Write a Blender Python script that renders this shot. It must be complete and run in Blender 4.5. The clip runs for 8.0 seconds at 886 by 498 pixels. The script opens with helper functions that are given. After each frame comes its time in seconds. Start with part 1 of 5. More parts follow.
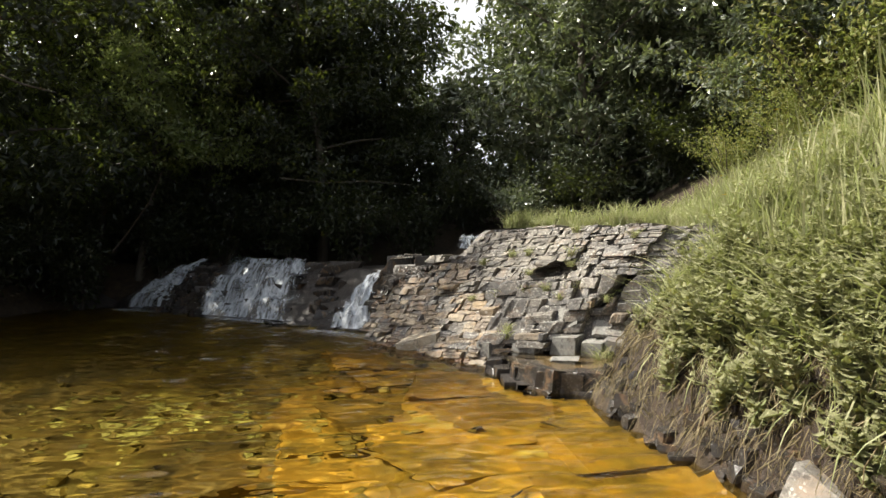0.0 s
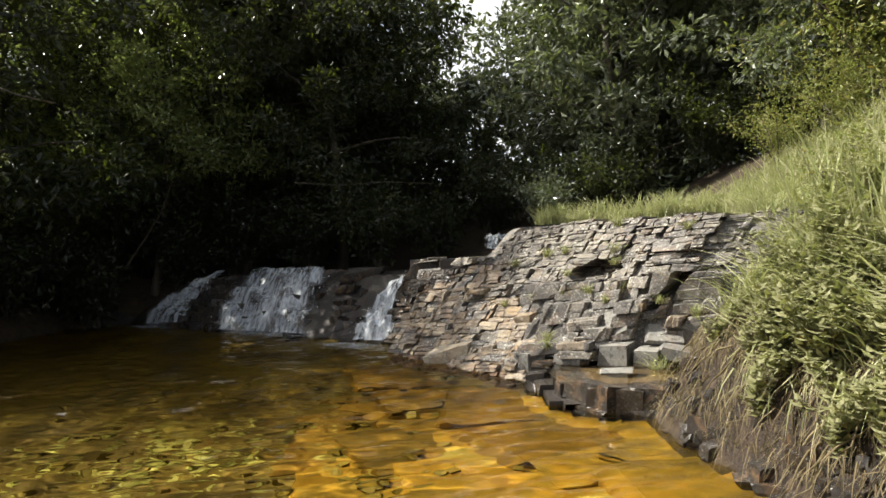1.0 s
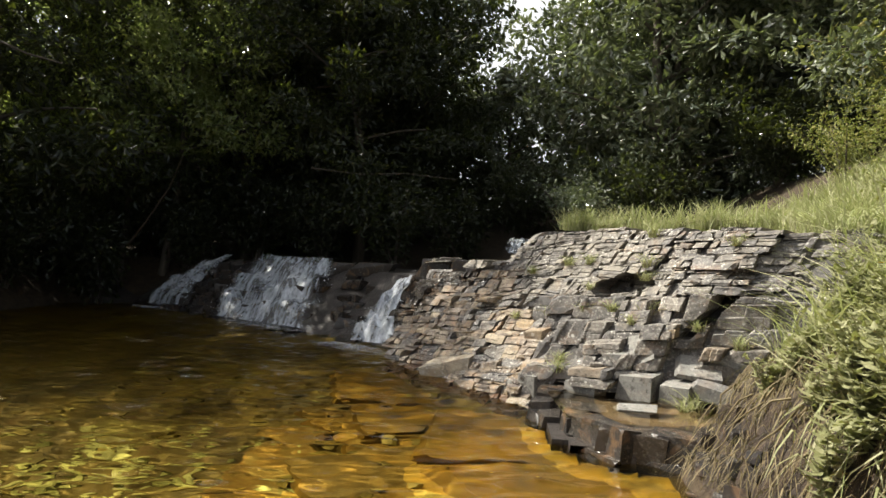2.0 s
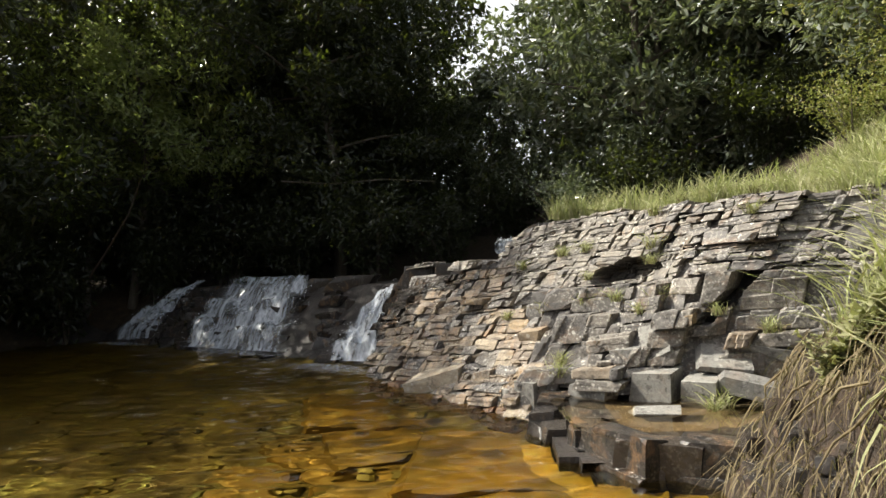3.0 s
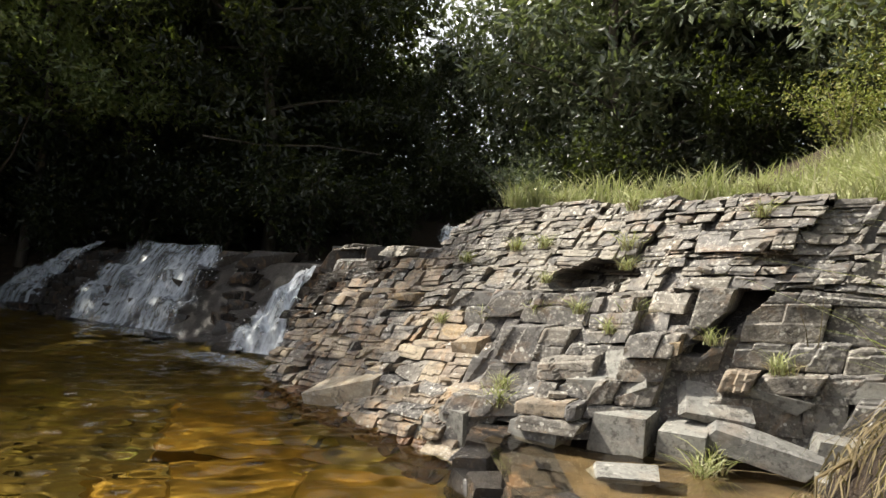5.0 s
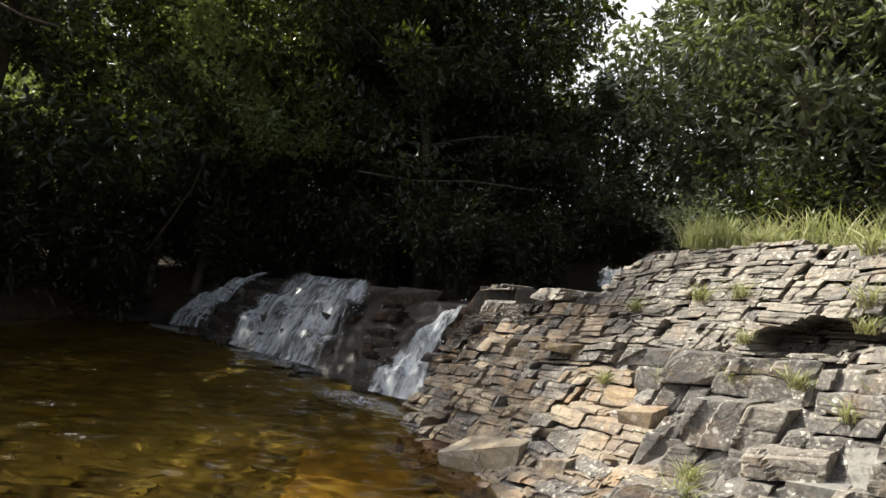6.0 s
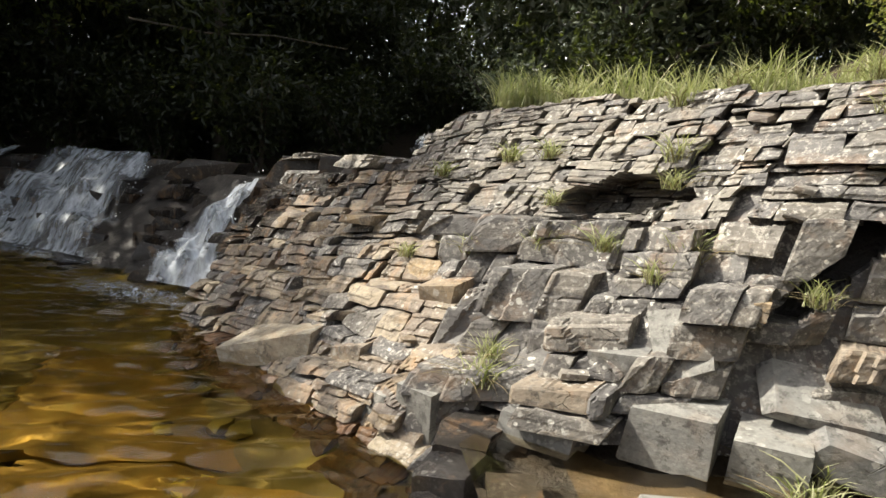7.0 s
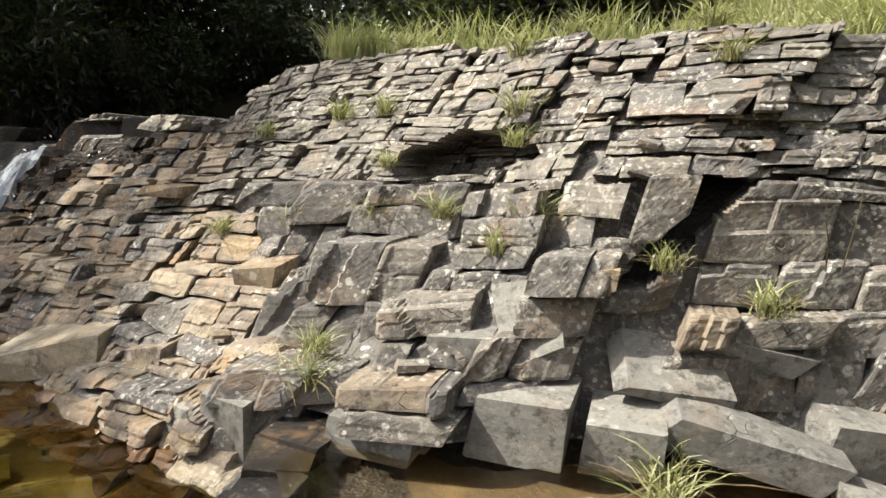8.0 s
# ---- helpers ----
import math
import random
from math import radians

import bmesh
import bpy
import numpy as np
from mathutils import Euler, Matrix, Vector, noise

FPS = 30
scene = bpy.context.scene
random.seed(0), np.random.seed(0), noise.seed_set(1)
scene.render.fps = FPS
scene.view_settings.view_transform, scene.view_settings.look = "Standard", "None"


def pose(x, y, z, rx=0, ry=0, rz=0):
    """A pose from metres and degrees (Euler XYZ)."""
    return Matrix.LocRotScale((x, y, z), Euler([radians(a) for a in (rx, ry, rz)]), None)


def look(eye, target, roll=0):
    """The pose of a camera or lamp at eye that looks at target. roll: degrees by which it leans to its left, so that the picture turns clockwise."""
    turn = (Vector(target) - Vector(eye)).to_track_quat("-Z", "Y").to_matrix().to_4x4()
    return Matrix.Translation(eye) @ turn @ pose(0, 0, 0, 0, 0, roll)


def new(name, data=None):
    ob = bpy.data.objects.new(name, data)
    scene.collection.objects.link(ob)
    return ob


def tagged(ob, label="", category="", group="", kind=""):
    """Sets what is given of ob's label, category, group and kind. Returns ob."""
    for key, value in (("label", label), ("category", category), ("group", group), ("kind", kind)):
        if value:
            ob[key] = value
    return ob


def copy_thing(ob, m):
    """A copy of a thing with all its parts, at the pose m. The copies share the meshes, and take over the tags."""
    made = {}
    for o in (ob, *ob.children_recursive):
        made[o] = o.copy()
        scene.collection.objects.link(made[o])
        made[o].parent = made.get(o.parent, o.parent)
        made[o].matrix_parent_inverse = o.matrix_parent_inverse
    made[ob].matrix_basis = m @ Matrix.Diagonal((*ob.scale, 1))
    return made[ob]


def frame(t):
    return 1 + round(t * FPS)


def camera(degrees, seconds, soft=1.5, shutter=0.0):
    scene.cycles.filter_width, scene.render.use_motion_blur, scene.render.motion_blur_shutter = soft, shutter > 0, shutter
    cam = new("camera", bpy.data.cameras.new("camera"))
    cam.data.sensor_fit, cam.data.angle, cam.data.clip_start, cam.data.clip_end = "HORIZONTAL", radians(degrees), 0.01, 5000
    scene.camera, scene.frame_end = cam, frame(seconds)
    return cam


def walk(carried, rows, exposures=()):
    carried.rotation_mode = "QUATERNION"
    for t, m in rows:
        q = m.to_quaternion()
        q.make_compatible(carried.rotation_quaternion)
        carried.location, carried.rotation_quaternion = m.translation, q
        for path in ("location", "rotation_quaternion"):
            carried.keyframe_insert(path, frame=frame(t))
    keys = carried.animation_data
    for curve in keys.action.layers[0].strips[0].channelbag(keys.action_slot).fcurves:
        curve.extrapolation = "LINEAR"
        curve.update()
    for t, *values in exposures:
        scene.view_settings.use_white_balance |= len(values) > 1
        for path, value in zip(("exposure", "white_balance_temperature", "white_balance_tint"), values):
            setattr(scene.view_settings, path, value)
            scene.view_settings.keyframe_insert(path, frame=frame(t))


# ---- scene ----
cam = camera(72.1, 8.0)
PATH = [
    (0, (0.027, -0.082, 1.374), (0.023, 1.918, 1.375), 0.0),
    (0.5, (-0.057, 0.285, 1.417), (-0.097, 2.284, 1.397), 1.7),
    (1, (-0.033, 0.669, 1.399), (-0.112, 2.668, 1.403), -2.4),
    (1.5, (0.101, 1.115, 1.338), (0.012, 3.113, 1.352), 3.5),
    (1.7, (0.205, 1.313, 1.383), (0.014, 3.304, 1.409), 2.1),
    (2.8, (0.216, 2.14, 1.191), (0.083, 4.135, 1.15), 1.3),
    (3, (0.291, 2.324, 1.186), (0.129, 4.317, 1.251), -2.4),
    (3.5, (0.352, 2.589, 1.182), (0.293, 4.571, 0.917), 3.8),
    (4, (0.275, 3.005, 1.23), (0.338, 5.001, 1.33), 2.5),
    (5.5, (0.434, 3.792, 1.158), (0.278, 5.785, 1.155), 3.7),
    (6, (0.306, 4.153, 1.187), (-0.188, 6.087, 1.312), 5.4),
    (6.5, (0.358, 4.463, 1.134), (0.046, 6.435, 1.019), -0.5),
    (7, (0.461, 4.81, 1.12), (0.546, 6.796, 0.894), 4.3),
    (7.5, (0.489, 5.03, 1.128), (0.923, 6.951, 0.781), 5.5),
    (8, (0.647, 5.184, 1.107), (1.186, 7.085, 0.799), 3.2),
]
walk(cam, [(t, look(eye, target, roll)) for t, eye, target, roll in PATH])

# ---- world, sun ----
SUN = Vector((-0.62, 0.11, 0.77)).normalized()
world = bpy.data.worlds.new("world")
scene.world = world
world.use_nodes = True
wn = world.node_tree.nodes
sky = wn.new("ShaderNodeTexSky")
sky.sky_type, sky.sun_disc = "NISHITA", False
sky.dust_density = 6.0
sky.sun_elevation = math.asin(SUN.z)
sky.sun_rotation = math.atan2(SUN.x, SUN.y)
haze = wn.new("ShaderNodeHueSaturation")
haze.inputs["Saturation"].default_value, haze.inputs["Value"].default_value = 0.4, 1.1
world.node_tree.links.new(sky.outputs[0], haze.inputs["Color"])
world.node_tree.links.new(haze.outputs[0], wn["Background"].inputs[0])
wn["Background"].inputs[1].default_value = 0.08
sun_data = bpy.data.lights.new("sun", "SUN")
sun_data.energy, sun_data.angle, sun_data.color = 4.4, radians(0.55), (1.0, 0.94, 0.81)
sun = new("sun", sun_data)
sun.matrix_basis = look(SUN * 60, (0, 0, 0))
scene.view_settings.exposure = 0.95

# ---- materials ----


class Nodes:
    """A small builder for node materials."""

    def __init__(self, name):
        self.m = bpy.data.materials.new(name)
        self.m.use_nodes = True
        self.t = self.m.node_tree
        self.bsdf = self.t.nodes["Principled BSDF"]
        self.out = self.t.nodes["Material Output"]

    def n(self, kind, **inputs):
        node = self.t.nodes.new("ShaderNode" + kind)
        for key, value in inputs.items():
            self.put(node.inputs[key.replace("_", " ")], value)
        return node

    def put(self, socket, value):
        if isinstance(value, bpy.types.NodeSocket):
            self.t.links.new(value, socket)
        else:
            socket.default_value = value

    def position(self, stretch=(1, 1, 1), turn=0.0):
        geo = self.n("NewGeometry")
        mp = self.n("Mapping", Vector=geo.outputs["Position"], Scale=stretch)
        mp.inputs["Rotation"].default_value = (0, 0, radians(turn))
        return mp.outputs[0]

    def noise(self, scale, detail=4.0, rough=0.55, vec=None, distort=0.0):
        node = self.n("TexNoise", Scale=scale, Detail=detail, Roughness=rough, Distortion=distort)
        self.put(node.inputs["Vector"], vec if vec is not None else self.position())
        return node.outputs[0]

    def ramp(self, fac, stops):
        node = self.n("ValToRGB", Fac=fac)
        els = node.color_ramp.elements
        while len(els) < len(stops):
            els.new(0.5)
        for el, (p, c) in zip(els, stops):
            el.position = p
            el.color = (*c, 1) if len(c) == 3 else c
        return node.outputs[0]

    def mask(self, fac, lo, hi):
        node = self.n("MapRange", Value=fac)
        node.inputs["From Min"].default_value, node.inputs["From Max"].default_value = lo, hi
        return node.outputs[0]

    def mix(self, fac, a, b, blend="MIX"):
        node = self.t.nodes.new("ShaderNodeMix")
        node.data_type, node.blend_type = "RGBA", blend
        self.put(node.inputs[0], fac)
        self.put(node.inputs[6], a if isinstance(a, bpy.types.NodeSocket) else (*a, 1))
        self.put(node.inputs[7], b if isinstance(b, bpy.types.NodeSocket) else (*b, 1))
        return node.outputs[2]

    def math(self, op, a, b=0.0):
        node = self.t.nodes.new("ShaderNodeMath")
        node.operation = op
        self.put(node.inputs[0], a)
        self.put(node.inputs[1], b)
        return node.outputs[0]

    def bump(self, height, strength=0.5, distance=0.02, normal=None):
        node = self.n("Bump", Height=height, Strength=strength, Distance=distance)
        if normal is not None:
            self.put(node.inputs["Normal"], normal)
        return node.outputs[0]

    def finish(self, color=None, rough=None, normal=None):
        for key, value in (("Base Color", color), ("Roughness", rough), ("Normal", normal)):
            if value is not None:
                self.put(self.bsdf.inputs[key], value)
        return self.m


def rock_material(name, tones, lichen=0.5, rust=0.3, strata=0.5, rough=0.82):
    k = Nodes(name)
    rnd = k.n("ObjectInfo").outputs["Random"]
    cell = k.n("TexVoronoi", Vector=k.position((1.0, 1.0, 2.6)), Scale=5.5)
    chip = k.n("SeparateColor", Color=cell.outputs["Color"]).outputs[0]
    pick = k.math("FRACT", k.math("ADD", k.math("MULTIPLY", rnd, 3.7), k.math("MULTIPLY", chip, 0.25)))
    base = k.ramp(pick, [(i / (len(tones) - 1), c) for i, c in enumerate(tones)])
    grain = k.noise(60, 6, 0.7)
    blotch = k.noise(5, 5, 0.6, None, 0.8)
    lumps = k.noise(11, 5, 0.55)
    layer = k.noise(3, 6, 0.65, k.position((1.6, 1.6, 8.0)), 1.2)
    base = k.mix(k.mask(grain, 0.3, 0.7), k.mix(0.35, base, (0.03, 0.028, 0.025)), base)
    base = k.mix(k.math("MULTIPLY", k.mask(lumps, 0.5, 0.68), 0.6), base, k.mix(0.6, base, (0.06, 0.05, 0.045)))
    base = k.mix(k.math("MULTIPLY", k.mask(layer, 0.5, 0.6), strata), base, k.mix(0.7, base, (0.06, 0.045, 0.035)))
    base = k.mix(k.math("MULTIPLY", k.mask(blotch, 0.54, 0.66), rust), base, (0.33, 0.19, 0.09))
    for scale, most in ((19.0, 0.4), (38.0, 0.5)):
        vor = k.n("TexVoronoi", Vector=k.position(), Scale=scale)
        size = k.math("MULTIPLY", k.n("SeparateColor", Color=vor.outputs["Color"]).outputs[1], most)
        ragged = k.math("ADD", vor.outputs["Distance"], k.math("MULTIPLY", k.math("SUBTRACT", k.noise(70, 3), 0.5), 0.5))
        spot = k.mask(k.math("SUBTRACT", ragged, size), 0.0, -0.06)
        where = k.mask(k.noise(2.6 + scale * 0.1, 4), 0.5, 0.62)
        base = k.mix(k.math("MULTIPLY", k.math("MULTIPLY", spot, where), lichen), base, (0.62, 0.6, 0.54))
    dark = k.math("MULTIPLY", k.mask(k.noise(19, 6, 0.75), 0.52, 0.6), k.mask(k.noise(3.1, 4), 0.36, 0.55))
    base = k.mix(k.math("MULTIPLY", dark, 0.7), base, (0.045, 0.04, 0.035))
    crust = k.math("MULTIPLY", k.mask(k.noise(34, 6, 0.78), 0.52, 0.6), k.mask(k.noise(2.2, 4), 0.36, 0.56))
    base = k.mix(k.math("MULTIPLY", crust, 0.7 * lichen), base, (0.5, 0.47, 0.41))
    warp = k.n("VectorMath")
    warp.operation = "ADD"
    k.put(warp.inputs[0], k.position((1.0, 1.0, 1.7), 25))
    k.put(warp.inputs[1], k.n("VectorMath").outputs[0])
    k.put(warp.inputs[1].links[0].from_node.inputs[0], k.n("TexNoise", Vector=k.position(), Scale=6.0, Detail=3.0).outputs["Color"])
    warp.inputs[1].links[0].from_node.operation = "SCALE"
    warp.inputs[1].links[0].from_node.inputs["Scale"].default_value = 0.16
    edge = k.n("TexVoronoi", Vector=warp.outputs[0], Scale=7.5)
    edge.feature = "DISTANCE_TO_EDGE"
    crack = k.math("MULTIPLY", k.mask(edge.outputs["Distance"], 0.016, 0.0), k.mask(k.noise(4.5, 3), 0.56, 0.66))
    base = k.mix(k.math("MULTIPLY", crack, 0.8), base, (0.03, 0.026, 0.022))
    h = k.math("ADD", k.math("MULTIPLY", grain, 0.3), k.math("ADD", k.math("MULTIPLY", layer, strata), lumps))
    h = k.math("SUBTRACT", h, k.math("MULTIPLY", crack, 0.9))
    return k.finish(base, rough, k.bump(h, 0.55, 0.014))


def plain_material(name, tones, scale=8, rough=0.85, bump=0.4, detail=5, distance=0.02, stretch=(1, 1, 1)):
    k = Nodes(name)
    f = k.noise(scale, detail, 0.6, k.position(stretch))
    g = k.noise(scale * 7.3, detail, 0.6)
    both = k.math("ADD", k.math("MULTIPLY", f, 0.7), k.math("MULTIPLY", g, 0.3))
    col = k.ramp(k.mask(both, 0.32, 0.68), [(i / (len(tones) - 1), c) for i, c in enumerate(tones)])
    return k.finish(col, rough, k.bump(both, bump, distance))


def leaf_material(name, tones, rough=0.4, through_light=0.35, spec=0.5):
    k = Nodes(name)
    isl = k.n("NewGeometry").outputs["Random Per Island"]
    col = k.ramp(isl, [(i / (len(tones) - 1), c) for i, c in enumerate(tones)])
    col = k.mix(0.35, col, k.ramp(k.noise(2.5, 2), [(0.3, tones[0]), (0.7, tones[-1])]))
    k.finish(col, rough)
    k.bsdf.inputs["Specular IOR Level"].default_value = spec
    tr = k.n("BsdfTranslucent", Color=k.mix(0.5, col, (0.25, 0.32, 0.03)))
    mx = k.n("MixShader", Fac=through_light)
    k.put(mx.inputs[1], k.bsdf.outputs[0])
    k.put(mx.inputs[2], tr.outputs[0])
    k.put(k.out.inputs[0], mx.outputs[0])
    return k.m


def water_material(name, tint, waves, strength):
    k = Nodes(name)
    b = k.bsdf
    b.inputs["Transmission Weight"].default_value = 1.0
    b.inputs["IOR"].default_value = 1.33
    b.inputs["Roughness"].default_value = 0.015
    b.inputs["Base Color"].default_value = (*tint, 1)
    if strength > 0:
        big = k.noise(waves, 2, 0.5, k.position((0.7, 1.5, 1.0), 24), 0.6)
        k.put(b.inputs["Normal"], k.bump(big, strength, 0.03))
    return k.m


def falling_water_material(name, cover):
    k = Nodes(name)
    uv = k.n("UVMap").outputs[0]
    streak = k.noise(1.0, 7, 0.7, k.n("Mapping", Vector=uv, Scale=(19.0, 3.2, 1.0)).outputs[0], 0.8)
    clot = k.noise(1.0, 4, 0.6, k.n("Mapping", Vector=uv, Scale=(34.0, 16.0, 1.0)).outputs[0], 0.4)
    f = k.math("ADD", k.math("MULTIPLY", streak, 0.6), k.math("MULTIPLY", clot, 0.4))
    body = k.n("Attribute")
    body.attribute_name = "body"
    thick = k.math("ADD", f, k.math("MULTIPLY", k.math("SUBTRACT", body.outputs["Fac"], 1.0), 0.2))
    a = k.mask(thick, cover, cover + 0.3)
    k.finish((0.8, 0.86, 0.92, 1), 0.25, k.bump(f, 0.9, 0.05))
    tr = k.n("BsdfTransparent")
    mx = k.n("MixShader", Fac=k.math("MULTIPLY", a, 0.82))
    k.put(mx.inputs[1], tr.outputs[0])
    k.put(mx.inputs[2], k.bsdf.outputs[0])
    k.put(k.out.inputs[0], mx.outputs[0])
    return k.m


def bed_material(name, tones, rough=0.6):
    k = Nodes(name)
    rnd = k.n("ObjectInfo").outputs["Random"]
    big = k.noise(1.3, 4, 0.55, None, 0.5)
    mid = k.noise(7, 5, 0.6)
    fine = k.noise(60, 4, 0.6)
    v = k.math("ADD", k.math("MULTIPLY", big, 0.62), k.math("ADD", k.math("MULTIPLY", mid, 0.28), k.math("MULTIPLY", k.math("SUBTRACT", rnd, 0.5), 0.07)))
    col = k.ramp(k.mask(v, 0.3, 0.62), [(i / (len(tones) - 1), c) for i, c in enumerate(tones)])
    col = k.mix(k.mask(fine, 0.35, 0.75), col, (0.5, 0.42, 0.3), "SOFT_LIGHT")
    col = k.mix(k.math("MULTIPLY", k.mask(k.noise(3.3, 6, 0.7), 0.58, 0.66), 0.55), col, (0.1, 0.045, 0.012))
    return k.finish(col, rough, k.bump(k.math("ADD", mid, k.math("MULTIPLY", fine, 0.3)), 0.5, 0.02))


GREY_ROCK = rock_material("grey_rock", [(0.134, 0.127, 0.124), (0.197, 0.186, 0.173), (0.108, 0.101, 0.097), (0.254, 0.228, 0.193), (0.159, 0.15, 0.138)], 0.85, 0.3, 0.12)
TAN_ROCK = rock_material("tan_rock", [(0.327, 0.252, 0.167), (0.242, 0.196, 0.153), (0.412, 0.343, 0.243), (0.185, 0.154, 0.132), (0.355, 0.259, 0.146)], 0.4, 0.45, 0.3)
PALE_ROCK = rock_material("pale_rock", [(0.288, 0.266, 0.223), (0.194, 0.18, 0.158), (0.331, 0.302, 0.252), (0.144, 0.133, 0.119), (0.259, 0.23, 0.18)], 0.8, 0.2, 0.3)
BLEACHED_ROCK = rock_material("bleached_rock", [(0.5, 0.44, 0.34), (0.58, 0.53, 0.43), (0.44, 0.36, 0.25)], 0.5, 0.25, 0.25)
SLATE_ROCK = rock_material("slate", [(0.21, 0.207, 0.196), (0.29, 0.283, 0.255), (0.18, 0.178, 0.17)], 0.3, 0.12, 0.1)
# Wet rock; its tones also carry the shade at the falls.
DARK_ROCK = rock_material("wet_and_shaded_rock", [(0.026, 0.024, 0.024), (0.05, 0.044, 0.039), (0.04, 0.029, 0.021)], 0.12, 0.3, 0.15, 0.24)
RUST_ROCK = rock_material("rust_rock", [(0.17, 0.08, 0.03), (0.12, 0.06, 0.03), (0.24, 0.13, 0.05)], 0.1, 0.4, 0.2, 0.4)
# Rock ground around the falls, near-black with wet and shade in its colour.
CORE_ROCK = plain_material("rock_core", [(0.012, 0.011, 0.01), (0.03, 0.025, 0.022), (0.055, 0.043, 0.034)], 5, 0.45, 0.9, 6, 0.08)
# The two darker beds carry deep water's dimming in their colour.
BED = bed_material("stream_bed", [(0.022, 0.015, 0.004), (0.055, 0.037, 0.008), (0.095, 0.068, 0.011), (0.11, 0.1, 0.022)])
DEEP_SLAB = bed_material("deep_water_slab", [(0.05, 0.035, 0.01), (0.1, 0.065, 0.012), (0.17, 0.1, 0.014), (0.15, 0.12, 0.04)])
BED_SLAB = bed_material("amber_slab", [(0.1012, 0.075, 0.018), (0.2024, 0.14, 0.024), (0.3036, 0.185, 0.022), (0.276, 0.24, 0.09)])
# Pale green tones hold the sunlit dapples of the left bed.
PEBBLE = bed_material("dapple_lit_pebble", [(0.07, 0.08, 0.03), (0.17, 0.19, 0.08), (0.33, 0.35, 0.18), (0.2, 0.19, 0.08)])
BED_STONE = bed_material("amber_cobble", [(0.04, 0.03, 0.012), (0.1, 0.08, 0.022), (0.17, 0.14, 0.04), (0.25, 0.21, 0.09)])
SOIL = plain_material("soil", [(0.01, 0.006, 0.004), (0.03, 0.018, 0.01), (0.06, 0.036, 0.02)], 9, 0.55, 0.9, 7, 0.06)
SILT = plain_material("puddle_silt", [(0.05, 0.036, 0.02), (0.1, 0.073, 0.04), (0.16, 0.12, 0.07)], 7, 0.7, 0.6, 6, 0.03)
LITTER = plain_material("leaf_litter", [(0.02, 0.015, 0.01), (0.05, 0.035, 0.02), (0.08, 0.055, 0.03)], 9, 0.95, 0.9, 6, 0.05)
WATER = water_material("stream_water", (0.93, 0.8, 0.3), 3.6, 0.0)
PUDDLE = water_material("puddle_water", (0.8, 0.66, 0.42), 2.5, 0.06)
FALL = falling_water_material("falling_water", 0.42)
FOAM = falling_water_material("foam", 0.44)
SPRAY = plain_material("spray", [(0.8, 0.84, 0.88), (0.9, 0.92, 0.95)], 20, 0.2, 0.1)
# Canopy shade is put into this leaf colour, darker than living leaves.
LEAF_SHADED = leaf_material("shaded_leaf", [(0.0136, 0.0187, 0.0093), (0.0221, 0.0289, 0.0119), (0.0425, 0.051, 0.0187), (0.0289, 0.0357, 0.0187)], 0.3, 0.25, 0.5)
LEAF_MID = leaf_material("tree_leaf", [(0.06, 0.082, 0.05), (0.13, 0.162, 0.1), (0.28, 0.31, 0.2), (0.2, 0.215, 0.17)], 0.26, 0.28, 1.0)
# Brighter copy of the leaves, with sunlight put into its colour.
LEAF_LIT = leaf_material("lit_leaf", [(0.174, 0.2352, 0.072), (0.2784, 0.3528, 0.108), (0.4176, 0.4704, 0.18), (0.261, 0.3024, 0.162)], 0.27, 0.5, 1.0)
LEAF_HERB = leaf_material("herb_leaf", [(0.2, 0.205, 0.095), (0.29, 0.295, 0.145), (0.43, 0.42, 0.25), (0.25, 0.25, 0.13)], 0.45, 0.35, 0.4)
BLADE = leaf_material("grass_blade", [(0.266, 0.3135, 0.112), (0.38, 0.418, 0.182), (0.5225, 0.5035, 0.322), (0.456, 0.4275, 0.266)], 0.55, 0.4, 0.35)
BLADE_DRY = leaf_material("straw", [(0.09, 0.065, 0.035), (0.2, 0.155, 0.085), (0.06, 0.043, 0.024), (0.36, 0.3, 0.18)], 0.7, 0.2, 0.2)
SHRUB_LEAF = leaf_material("shrub_leaf", [(0.18, 0.22, 0.06), (0.28, 0.3, 0.08), (0.34, 0.25, 0.1), (0.22, 0.27, 0.08)], 0.5, 0.35, 0.4)
BARK = plain_material("bark", [(0.05, 0.04, 0.03), (0.1, 0.085, 0.065), (0.16, 0.14, 0.11)], 9, 0.9, 0.8, 5, 0.02, (1, 1, 0.2))
YELLOW = plain_material("yellow_petal", [(0.6, 0.42, 0.02), (0.75, 0.55, 0.04)], 20, 0.6, 0.1)
SUNK_LEAF = plain_material("sunken_leaf", [(0.45, 0.33, 0.04), (0.6, 0.47, 0.08)], 20, 0.6, 0.1)
TWIG = plain_material("wet_and_shaded_twig", [(0.03, 0.02, 0.012), (0.07, 0.05, 0.03)], 20, 0.5, 0.3)

# ---- mesh helpers ----


def mesh_of(name, verts, faces, mats, smooth=False, index=None):
    me = bpy.data.meshes.new(name)
    me.from_pydata(verts.tolist() if isinstance(verts, np.ndarray) else verts, [], faces.tolist() if isinstance(faces, np.ndarray) else faces)
    for m in mats if isinstance(mats, (list, tuple)) else [mats]:
        me.materials.append(m)
    if index is not None:
        me.polygons.foreach_set("material_index", np.asarray(index, dtype=np.int32))
    if smooth:
        me.polygons.foreach_set("use_smooth", [True] * len(me.polygons))
    me.update()
    return me


def part(name, me, parent, label=""):
    ob = new(name, me)
    ob.parent = parent
    return tagged(ob, label)


rng = np.random.default_rng(7)

